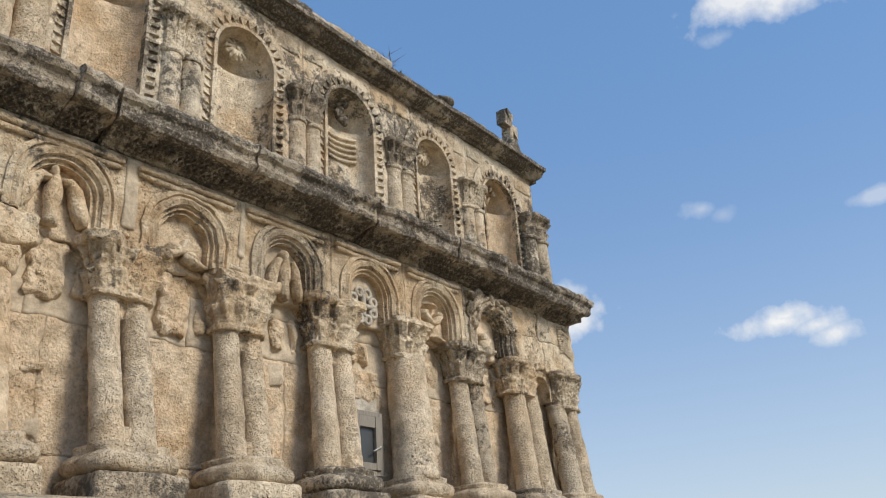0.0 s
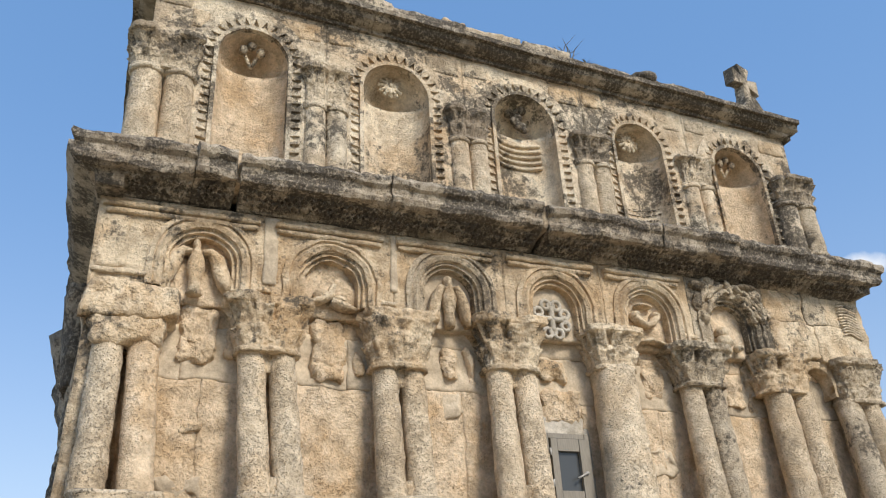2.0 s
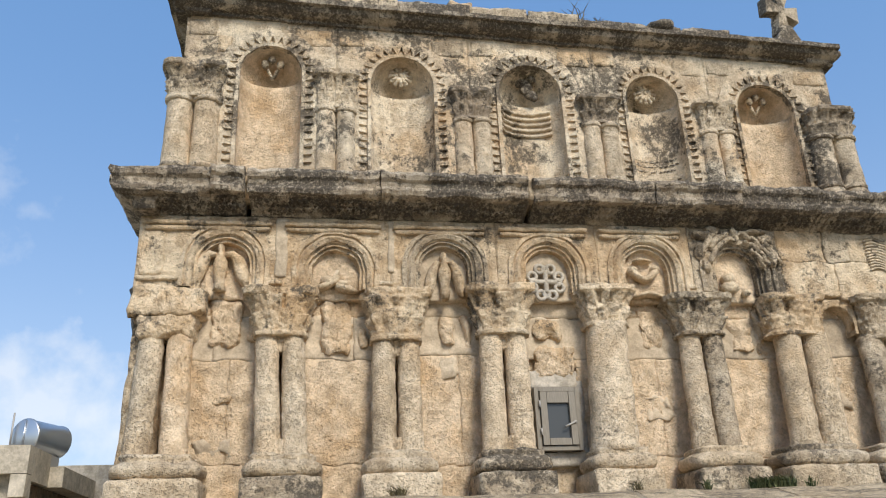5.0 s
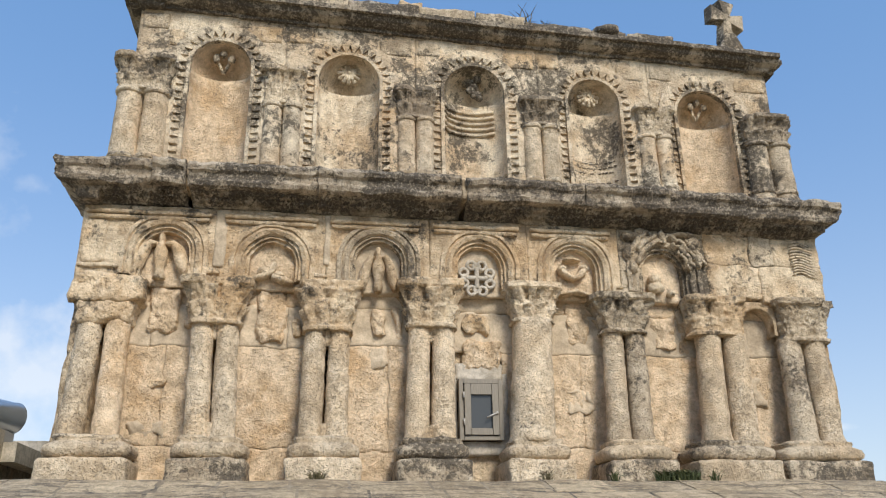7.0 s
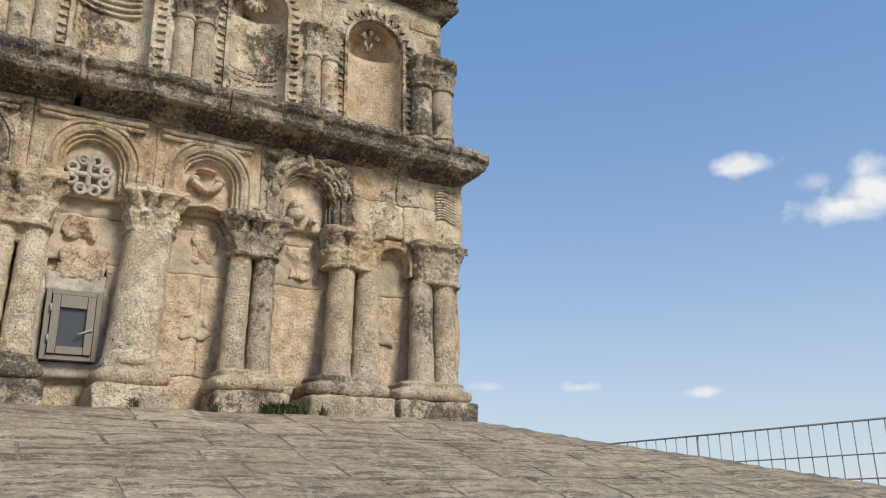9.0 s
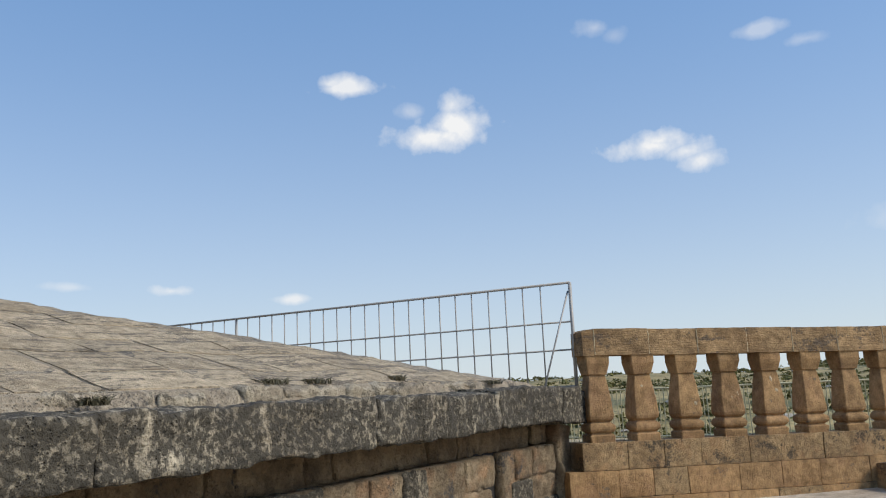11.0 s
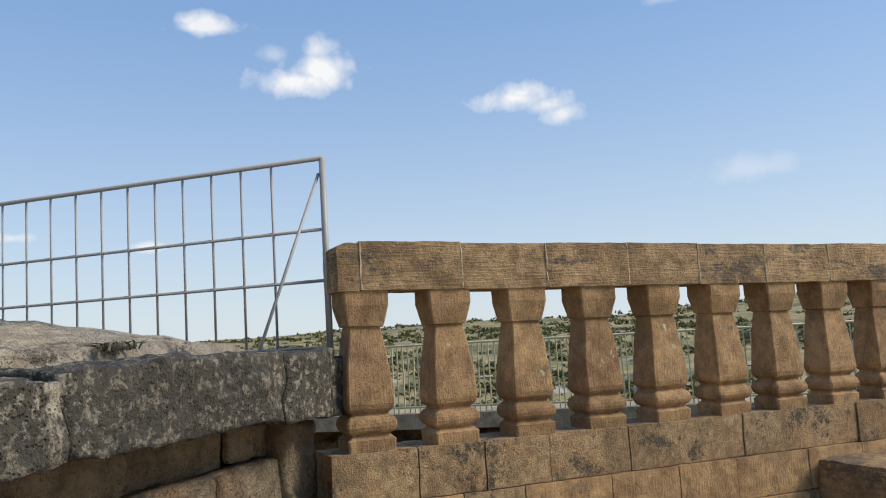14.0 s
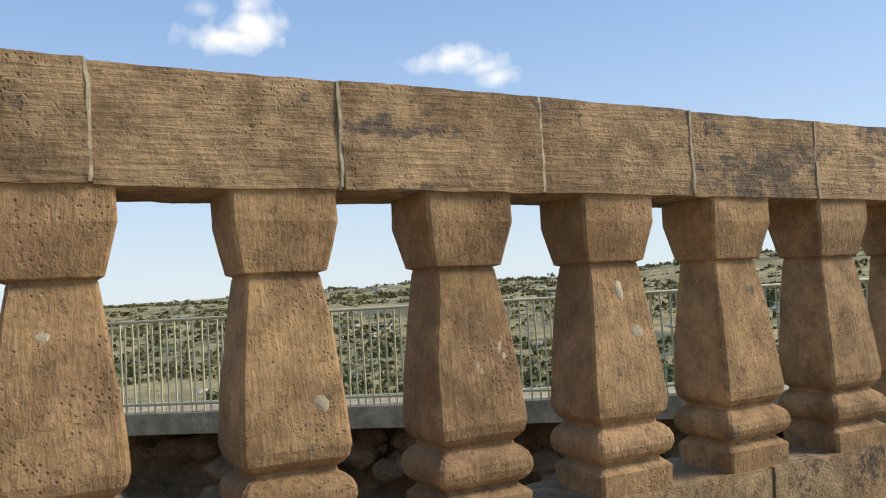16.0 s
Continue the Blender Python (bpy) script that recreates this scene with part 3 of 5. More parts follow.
ARCHES = [(3.01, 5.44, 0.45), (4.33, 5.36, 0.45), (5.68, 5.43, 0.46), (7.01, 5.41, 0.45), (8.32, 5.44, 0.455), (9.56, 5.43, 0.45)]
for i, (cx, top, R) in enumerate(ARCHES):
    xa, xb = (1.98 if i == 0 else (ARCHES[i - 1][0] + cx) / 2), ((cx + ARCHES[i + 1][0]) / 2 if i < 5 else 10.2)
    zs = top - R
    part("arch_wall", arch_wall(xa + 0.003, xb - 0.003, SPRING, CORN0, cx, zs, R - 0.09, FACE, 0.2, 0.02), GREYED if i == 5 else LIME, church)
    prof = [(R + 0.075, FACE + 0.05), (R + 0.08, FACE - 0.03), (R + 0.025, FACE - 0.05), (R + 0.012, FACE - 0.02), (R - 0.03, FACE - 0.055), (R - 0.075, FACE - 0.03), (R - 0.08, FACE + 0.02), (R - 0.12, FACE + 0.01), (R - 0.125, FACE + 0.06), (R - 0.16, FACE + 0.05), (R - 0.17, FACE + 0.16)]
    part("archivolt", moulding(cx, zs, SPRING + 0.06, prof, 0.02 if i in (1, 5) else 0.008), GREYED if i in (2, 5) else LIME, church, smooth=False)
    # flat hood frame over the arch
    if i < 5:
        f = Shape()
        f.box((xa + 0.03 if i else 2.02, FACE - 0.075, CORN0 - 0.135), (xb - 0.12, FACE + 0.1, CORN0 - 0.08), 0.04, 0.012, 0.012, 5)
        f.box((xa + 0.05 if i else 2.05, FACE - 0.05, CORN0 - 0.2), (xb - 0.14, FACE + 0.1, CORN0 - 0.145), 0.04, 0.012, 0.01, 5)
        part("hood_moulding", f, LIME, church)
        f = Shape()
        f.box((xb - 0.2, FACE - 0.03, SPRING + 0.1), (xb + 0.02, FACE + 0.1, SPRING + 0.16), 0.03, 0.014, 0.014, 6)
        part("impost", f, GREYED if i == 1 else LIME, church)
f = Shape().box((2.0, FACE - 0.04, SPRING + 0.13), (2.5, FACE + 0.1, SPRING + 0.19), 0.04, 0.015, 0.012, 5)
part("impost", f, LIME, church)
f = Shape().box((2.02, FACE - 0.02, 4.82), (2.3, FACE + 0.1, 5.4), 0.04, 0.03, 0.02, 5)
part("corner_panel", f, LIME, church)
# pale mortar filling the joints between the first arches
for x0, x1, z0 in ((3.6, 3.74, 4.82), (4.97, 5.05, 4.9)):
    part("mortar_strip", Shape().box((x0, FACE - 0.016, z0), (x1, FACE + 0.05, CORN0 - 0.02), 0.03, 0.006, 0.016, 5), PATCH, church)
# plain blocks over the last bay
for x0, x1, z0, z1, m in ((10.2, 10.95, SPRING + 0.03, 5.12, LIME), (10.2, 10.85, 5.125, CORN0, LIME), (10.855, 11.2, 5.125, CORN0, GREYED), (10.955, 11.9, SPRING - 0.02, 5.12, LIME), (11.205, 11.92, 5.125, CORN0, LIME)):
    part("wall_stone", Shape().box((x0 + 0.001, FACE - 0.01 + rand(-0.015, 0.015), z0), (x1 - 0.001, BACK + 0.2, z1), 0.035, 0.004, 0.03, 5.0), m, church)
for k in range(12):
    f = Shape().box((11.46 + 0.015 * (k % 2), FACE - 0.035, 5.0 + 0.042 * k), (11.8, FACE + 0.05, 5.03 + 0.042 * k), 0.04, 0.01, 0.012, 6, warp=lambda p: Vector((p.x, p.y, p.z + 0.03 * math.sin((p.x - 11.46) * 14))))
    part("carved_rib", f, GREYED if k % 3 else LIME, church)
# leafy broken hood on the sixth arch
f = Shape()
for R0, a0, a1, w in ((0.43, 0.15, 1.25, 0.035), (0.44, 1.5, 2.95, 0.04), (0.51, 0.35, 1.6, 0.04), (0.52, 1.8, 2.5, 0.05), (0.59, 0.2, 0.9, 0.045), (0.6, 2.0, 2.75, 0.05), (0.36, 0.1, 1.0, 0.025)):
    f.tube([(9.58 + R0 * math.cos(a0 + (a1 - a0) * k / 12) * (0.92 + 0.16 * noise.noise(Vector((k * 0.7, R0 * 9, 0)))), FACE - 0.05, 4.97 + (R0 + 0.05 * noise.noise(Vector((k * 0.6, 3, R0 * 7)))) * math.sin(a0 + (a1 - a0) * k / 12), w * (0.6 + 0.4 * math.sin(math.pi * (k + 0.6) / 13.2))) for k in range(13)], 0.055, 0.01)
for x, z, w, h in ((9.12, 5.47, 0.14, 0.06), (9.3, 5.53, 0.11, 0.045), (9.85, 5.51, 0.18, 0.05), (10.02, 5.4, 0.1, 0.07), (9.06, 5.25, 0.07, 0.12), (9.12, 5.02, 0.06, 0.1), (10.06, 5.13, 0.05, 0.12), (9.58, 5.48, 0.05, 0.1)):
    f.ball((x, FACE - 0.04, z), (w, 0.07, h), 0.035, 20, 12, 7)
part("leaf_carving", f, GREYED, church, "broken leafy carving blackened by lichen")
# small deep arch between the last two capitals
part("arch_wall", arch_wall(10.58, 11.12, 4.14, 4.61, 10.86, 4.3, 0.22, FACE + 0.03, 0.22, 0.02, 30, 6), LIME, church)

# ---- carvings in the tympana ----
def carving(limbs, lumps, label):
    """A worn figure-like relief: limbs as tapering tubes, lumps as balls."""
    s = Shape()
    for limb in limbs:
        s.tube([(x, TYMP - 0.065, z, w) for x, z, w in limb], 0.08, 0.01)
    for x, z, w, h in lumps:
        s.ball((x, TYMP - 0.05, z), (w, 0.1, h), 0.015, 16, 12, 7)
    return part("relief", s, LIME, church, label)


for cx, cz, spread, drop, half, label in ((2.95, 5.1, 0.31, 0.38, 0.1, "worn relief of a bird with spread wings"), (5.68, 5.02, 0.22, 0.42, 0.08, "pale relief of a bird with folded wings")):
    wings = []
    for sg in (-1, 1):
        wings.append([(cx + sg * 0.05, cz + 0.01, 0.03), (cx + sg * spread * 0.42, cz + 0.03, 0.05), (cx + sg * spread * 0.64, cz - drop * 0.12, half * 0.75), (cx + sg * spread * 0.78, cz - drop * 0.42, half * 0.85), (cx + sg * spread * 0.92, cz - drop * 0.75, half * 0.8), (cx + sg * spread, cz - drop, half * 0.35)])
    body = [[(cx, cz + 0.05, 0.03), (cx, cz, 0.06), (cx, cz - 0.08, 0.09), (cx, cz - 0.17, 0.085), (cx, cz - 0.27, 0.055), (cx, cz - 0.36, 0.06), (cx, cz - 0.44, 0.08 if spread > 0.25 else 0.05)]]
    carving(wings + body, [(cx - 0.005, cz + 0.1, 0.042, 0.085)], label)
carving([[(4.06, 4.68, 0.02), (4.2, 4.74, 0.05), (4.32, 4.8, 0.06), (4.36, 4.92, 0.03)], [(4.34, 4.74, 0.05), (4.48, 4.69, 0.06), (4.6, 4.66, 0.02)]], [(4.24, 4.8, 0.1, 0.07), (4.42, 4.76, 0.07, 0.06)], "broken shapeless relief carving")
carving([[(8.14, 4.98, 0.05), (8.22, 4.9, 0.045), (8.3, 4.87, 0.045), (8.38, 4.9, 0.045), (8.46, 4.99, 0.05)], [(8.1, 4.62, 0.015), (8.32, 4.68, 0.04), (8.55, 4.62, 0.015)]], [(8.15, 5.0, 0.065, 0.055), (8.46, 5.02, 0.065, 0.055), (8.3, 5.13, 0.13, 0.03)], "relief carving of two curling knobs")
carving([[(9.36, 4.76, 0.06), (9.48, 4.8, 0.1), (9.56, 4.74, 0.05)]], [(9.46, 4.9, 0.1, 0.08), (9.68, 4.7, 0.05, 0.05)], "broken stub of a carving")

def torus(s, c, R, r, n=18, m=8, amp=0.004):
    rows = []
    for i in range(n + 1):
        a = 2 * math.pi * i / n
        rows.append([worn(Vector((c[0] + (R + r * math.cos(b)) * math.cos(a), c[1] + r * math.sin(b), c[2] + (R + r * math.cos(b)) * math.sin(a))), amp, 8) for b in [2 * math.pi * j / m for j in range(m)]])
    s.grid(rows, True)


s = Shape()
cx, cz, cy = 6.985, 4.83, TYMP - 0.05
for k in range(8):
    a = math.pi / 8 + math.pi * k / 4
    torus(s, (cx + 0.19 * math.cos(a), cy, cz + 0.19 * math.sin(a)), 0.055, 0.025)
for k in range(4):
    a = math.pi * k / 2
    s.box((cx + 0.075 * math.cos(a) - 0.03 - 0.05 * abs(math.cos(a)), cy - 0.03, cz + 0.075 * math.sin(a) - 0.03 - 0.05 * abs(math.sin(a))), (cx + 0.075 * math.cos(a) + 0.03 + 0.05 * abs(math.cos(a)), cy + 0.04, cz + 0.075 * math.sin(a) + 0.03 + 0.05 * abs(math.sin(a))), 0.03, 0.012, 0.004, 9)
    torus(s, (cx + 0.16 * math.cos(a), cy, cz + 0.16 * math.sin(a)), 0.04, 0.022)
tagged(part("rosette", s, PLASTER, church, "pierced cross rosette carved in pale stone"), kind="stuff")

# ---- middle cornice ----
def cornice_block(x0, x1, out, lift, end_l=0.0, end_r=0.0):
    """One length of the heavy cornice: cut frieze below, hollow, and a thick rounded lip above."""
    prof = [(FACE + 0.2, CORN0 - 0.02), (FACE - 0.02, CORN0 - 0.01), (FACE - 0.05, CORN0 + 0.02), (FACE - 0.16, CORN0 + 0.075), (FACE - 0.28, CORN0 + 0.13), (FACE - 0.31, CORN0 + 0.12), (FACE - 0.36, CORN0 + 0.14), (FACE - 0.385, CORN0 + 0.19), (FACE - 0.37, CORN0 + 0.24), (FACE - 0.385, CORN0 + 0.3), (FACE - 0.43, CORN0 + 0.33), (FACE - 0.45, CORN0 + 0.38), (FACE - 0.43, CORN0 + 0.43), (FACE - 0.36, CORN0 + 0.45), (FACE + 0.45, CORN0 + 0.47)]
    s, rows, n = Shape(), [], max(3, int((x1 - x0) / 0.025))
    for i in range(n + 1):
        t = i / n
        x = x0 + (x1 - x0) * t
        row = []
        for k, (y, z) in enumerate(prof):
            o = max(0.0, FACE - y)
            px = x - end_l * o * (1 - t) ** 6 + end_r * o * t ** 6
            p = Vector((px, y - out * min(1, o * 3), z + lift))
            row.append(worn(worn(p, 0.03 if k > 4 else 0.012, 3.0), 0.014, 11.0))
        rows.append(row)
    block = part("cornice_block", s.loft(rows), CORNICE, church, smooth=False)
    d = Shape()
    step, k, x = 0.085, 0, x0 + 0.05
    while x < x1 - 0.05:
        for lev in range(2):
            y0, z0 = FACE - 0.075 - 0.095 * lev, CORN0 + 0.018 + 0.047 * lev + lift
            y1, z1 = y0 - 0.085, z0 + 0.042
            d.rod((x, y0 - out * 0.4, z0), (x + 0.07, y1 - out * 0.6, z1), 0.013, 5)
            d.rod((x + 0.07, y0 - out * 0.4, z0), (x, y1 - out * 0.6, z1), 0.013, 5)
        x += step
    if d.v:
        tagged(part("lattice_frieze", d, CORNICE, block), "cut lattice frieze", kind="stuff")


for x0, x1, out, lift, el, er in ((2.0, 2.82, 0.0, 0.02, 0.78, 0), (2.83, 3.22, 0.07, 0.03, 0, 0), (3.3, 4.85, 0.04, 0.02, 0.1, 0), (4.86, 6.72, 0.06, 0.01, 0, 0), (6.8, 8.4, 0.03, 0.01, 0, 0), (8.41, 9.6, 0.05, 0.0, 0, 0), (9.61, 10.7, 0.02, -0.02, 0, 0), (10.71, 11.76, 0.0, -0.04, 0, 0.85)):
    cornice_block(x0, x1, out, lift, el, er)
part("joint_filler", Shape().box((3.205, FACE - 0.3, CORN0 + 0.15), (3.315, 6.6, CORN0 + 0.43), 0.03, 0.02, 0.02, 6), LIME, church)
part("joint_filler", Shape().box((6.71, FACE - 0.4, CORN0 + 0.15), (6.815, 6.6, CORN0 + 0.43), 0.03, 0.03, 0.025, 6), GREYED, church)
for x, sgn in ((1.98, -1), (11.9, 1)):
    s, rows = Shape(), []
    prof = [(-0.2, -0.02), (0.03, -0.02), (0.06, 0.1), (0.17, 0.15), (0.28, 0.2), (0.3, 0.26), (0.35, 0.31), (0.34, 0.4), (-0.2, 0.46)]
    for i in range(90):
        y = 6.25 + i * 0.1
        rows.append([worn(Vector((x + sgn * o, y, CORN0 + h)), 0.03, 3.0) for o, h in prof])
    part("cornice_block", s.loft(rows if sgn > 0 else rows[::-1]), CORNICE, church)
# carved returns that stand out from the left side
for y, z0, z1, o in ((7.6, 3.9, 4.9, 0.29), (9.2, 3.85, 5.0, 0.47), (11.2, 3.8, 5.0, 0.48)):
    s, rows = Shape(), []
    for i in range(13):
        t = i / 12
        rows.append([worn(p, 0.05, 4) for p in superring(2.04, y, 0.2 + (o - 0.2) * t ** 1.4, 0.3 + 0.2 * t, z0 + (z1 - z0) * t, 28, 4)])
    part("capital", s.loft(rows), CORNICE, church)
    for k in (-0.17, 0.17):
        shaft((2.06, y + k, 2.2), (2.08, y + k, z0 + 0.05), 0.16, GREYED, y + k, 0.03)
    s = Shape().box((1.72, y - 0.55, 1.9), (2.2, y + 0.55, 2.3), 0.06, 0.05, 0.03, 3)
    part("column_base", s, GREYED, church)
part("gallery_top", Shape().box((1.75, 6.3, CORN1 - 0.1), (12.1, 15.0, CORN1 + 0.02), 0.5, 0.0), CORNICE, church)

# ---- upper tier ----
TOPZ = 8.55


def top_z(x):
    """The top moulding falls gently towards the right."""
    return 8.9 - 0.033 * (x - 2.2)


ucore = Shape().box((2.3, UP + 0.62, CORN1 - 0.05), (11.75, 14.6, TOPZ), 0.9, 0.0)
part("core_wall", ucore, UPPER, church)
for x0, x1 in ((2.22, 2.6), (11.5, 11.83)):
    part("side_wall", Shape().box((x0, UP + 0.28, CORN1), (x1, 14.6, top_z(x0) - 0.02), 0.12, 0.03, 0.02, 2.5), UPPER, church)
UCOLS = [(2.42, 0.35, 7.42, 7.96), (4.31, 0.265, 7.36, 7.96), (6.2, 0.26, 7.28, 7.77), (8.06, 0.265, 7.29, 7.74), (9.83, 0.265, 7.24, 7.74), (11.62, 0.36, 7.21, 7.68)]
NICHES = [(3.41, 0.42, 8.4), (5.23, 0.44, 8.32), (7.08, 0.455, 8.29), (8.92, 0.4, 8.21), (10.69, 0.45, 8.15)]


def tooth(s, p, along, out, w, h, d):
    """One wedge of the zigzag border."""
    along, out = Vector(along), Vector(out)
    up = Vector((0, -1, 0))
    p = Vector(p)
    a, b, c = p - along * w / 2, p + along * w / 2, p + out * h
    at = len(s.v)
    s.v.extend((a, b, c, a + up * d, b + up * d, c + up * d * 0.6))
    s.f.extend(((at + 3, at + 4, at + 5), (at, at + 1, at + 4, at + 3), (at + 1, at + 2, at + 5, at + 4), (at + 2, at, at + 3, at + 5)))


for i, (cx, R, top) in enumerate(NICHES):
    xa = 2.22 if i == 0 else (UCOLS[i][0])
    xb = 11.83 if i == 4 else UCOLS[i + 1][0]
    zs, z0 = top - R, CORN1 - 0.02
    part("upper_wall", arch_wall(xa + 0.002, xb - 0.002, z0, top_z((xa + xb) / 2) + 0.02, cx, zs, R, UP, 0.06, 0.016), UPPER, church)
    for f0, f1, dz in ((0.02, 0.2, 0.05), (0.21, 0.3, 0.3), (0.72, 0.97, 0.1)):
        zt = top_z(xa + (xb - xa) * f1) - dz - 0.02
        part("wall_stone", Shape().box((xa + (xb - xa) * f0, UP - 0.014, zt - 0.26), (xa + (xb - xa) * f1, UP + 0.06, zt), 0.045, 0.012, 0.016, 5), LIME if (i + int(dz * 10)) % 2 else GREYED, church)
    # hollow of the niche: a shallow half cylinder under a shell of a half dome
    s, D = Shape(), 0.42
    ph = [math.pi * k / 28 for k in range(29)]
    rows = [[worn(Vector((cx - R * math.cos(a), UP + 0.03 + 0.3 * math.sin(a), z0 + (zs - z0) * t / 20)), 0.01, 4) for a in ph] for t in range(20)]
    rows += [[Vector((cx - R * math.cos(a), UP + 0.03 + (0.3 + 0.1 * q) * math.sin(a), zs - 0.03)) for a in ph] for q in (0, 1)]
    rows += [[worn(Vector((cx - R * math.cos(a) * math.cos(b), UP + 0.03 + D * math.sin(a) * math.cos(b), zs + R * math.sin(b))), 0.008, 4) for a in ph] for b in [math.pi / 2 * k / 12 for k in range(13)]]
    s.grid(rows)
    hollow = part("niche", s, NICHE if i in (0, 4) else UPPER, church, "hollow blind niche with a shell-like head")
    # border with cut zigzag
    band = [(R + 0.29, UP + 0.03), (R + 0.285, UP - 0.035), (R + 0.165, UP - 0.045), (R + 0.163, UP + 0.035), (R + 0.052, UP + 0.035), (R + 0.05, UP - 0.045), (R, UP - 0.04), (R, UP + 0.06)]
    border = part("niche_border", moulding(cx, zs, z0, band, 0.006), UPPER, church, smooth=False)
    z = Shape()
    for k in range(14):
        a = math.pi * (k + 0.5) / 14
        o = Vector((math.cos(a), 0, math.sin(a)))
        tooth(z, Vector((cx, UP + 0.036, zs)) + o * (R + 0.168), (o.z, 0, -o.x), -o, 0.135, 0.125, 0.086)
    for k in range(16):
        zz = zs - 0.06 - k * 0.118
        for sg in (-1, 1):
            tooth(z, (cx + sg * (R + 0.168), UP + 0.036, zz), (0, 0, -1.0 * sg), (-sg, 0, -0.35), 0.088, 0.125, 0.086)
    tagged(part("zigzag_teeth", z, UPPER, border, smooth=False), kind="stuff")
    # carving in the head of the niche
    c = Shape()
    hy, hz = UP + 0.22, top - 0.17
    if i in (0, 4):
        c.ball((cx - 0.01, hy - 0.06, hz + 0.06), (0.06, 0.06, 0.06), 0.01)
        for sg in (-1, 1):
            c.ball((cx + sg * 0.11, hy - 0.04, hz), (0.055, 0.06, 0.07), 0.01)
            c.rod((cx + sg * 0.09, hy, hz - 0.02), (cx, hy + 0.04, hz - 0.2), 0.025)
    elif i in (1, 3):
        for k in range(12):
            a = 2 * math.pi * k / 12
            o = Vector((math.cos(a), 0.12, math.sin(a)))
            c.rod(Vector((cx, hy - 0.04, hz)) + o * 0.035, Vector((cx, hy - 0.04, hz)) + o * 0.15, 0.026, 8)
            c.ball(Vector((cx, hy - 0.035, hz)) + o * 0.15, (0.034, 0.03, 0.034), 0.004, 8, 6)
        c.ball((cx, hy - 0.05, hz), (0.035, 0.03, 0.035), 0.004, 8, 6)
    else:
        for k in range(14):
            c.ball((cx + rand(-0.12, 0.12), hy + rand(-0.04, 0.05), hz + rand(-0.22, 0.08)), (0.07, 0.06, 0.06), 0.02, 8, 6)
    tagged(part("niche_carving", c, CORNICE if i == 2 else UPPER, hollow), "worn carved knobs", kind="stuff")
# curved bands across the third niche
cx, R = 7.08, 0.455
for k in range(5):
    s = Shape()
    z = 7.27 + k * 0.093
    rows = []
    for q in range(25):
        a = 0.05 + (math.pi - 0.75) * q / 24
        o = Vector((-math.cos(a) * R, 0.3 * math.sin(a), 0))
        n = Vector((math.cos(a), -math.sin(a) * 1.1, 0)).normalized()
        base = Vector((cx, UP + 0.03, z)) + o
        rows.append([worn(base + n * d + Vector((0, 0, h)), 0.006, 8) for d, h in ((-0.02, 0), (0.03, 0), (0.045, 0.012), (0.045, 0.03), (0.025, 0.036), (0.025, 0.055), (0.012, 0.062), (-0.02, 0.062))])
    part("curved_band", s.loft(rows), UPPER, church)
# lines of worn writing in the fourth niche
cx, R = 8.92, 0.4
s = Shape()
for line in range(5):
    q = 0.3
    while q < 2.6:
        w = rand(0.05, 0.2)
        if random.random() < 0.82 and not (line == 3):
            p = [Vector((cx - math.cos(a) * (R - 0.006), UP + 0.03 + 0.294 * math.sin(a), 6.95 - line * 0.085 + rand(-0.008, 0.008))) for a in (q, q + w)]
            s.rod(p[0], p[1], 0.008, 4, rand(0.008, 0.018))
        q += w + 0.06
tagged(part("worn_lettering", s, CORNICE, church, "dark unreadable lines of carved lettering"), kind="stuff")

for i, (x, w, c0, c1) in enumerate(UCOLS):
    r = w / 2
    for k in (-1, 1):
        up_shaft = shaft((x + k * r, UP - 0.02, 6.38), (x + k * r, UP - 0.02, c0 + 0.02), r * 0.98, [SHAFT, UPPER, UPPER, SHAFT, UPPER, GREYED][i], 40 + i * 3 + k, 0.01)
        for z, g in ((6.42, 1.06), (c0, 1.1)):
            s = Shape()
            rows = [superring(x + k * r, UP - 0.02, r * g * q, r * g * q, z + h, 22, 2) for h, q in ((-0.035, 0.95), (-0.02, 1.04), (0.005, 1.07), (0.03, 1.0))]
            s.loft([[worn(p, 0.006, 8) for p in row] for row in rows])
            part("column_ring", s, GREYED if i in (1, 2, 5) else UPPER, up_shaft)
        s = Shape()
        s.loft([superring(x + k * r, UP - 0.02, r * q, r * q, h, 22, 2) for h, q in ((CORN1 - 0.02, 1.3), (6.2, 1.28), (6.3, 1.2), (6.38, 1.02))])
        part("column_foot", s, GREYED if i in (1, 2, 5) else UPPER, up_shaft)
    capital(x, UP + 0.02, c0 + 0.02, c1, w * 2.0, w * 1.05, w * 2.2 + 0.04, w * 1.35 + 0.1, 14, DARKCAP if i in (2, 3, 5) else GREYED, 20 + i, 0.016, slots=0.04, leaf=0.07 if i in (0, 2, 3, 5) else 0.03)

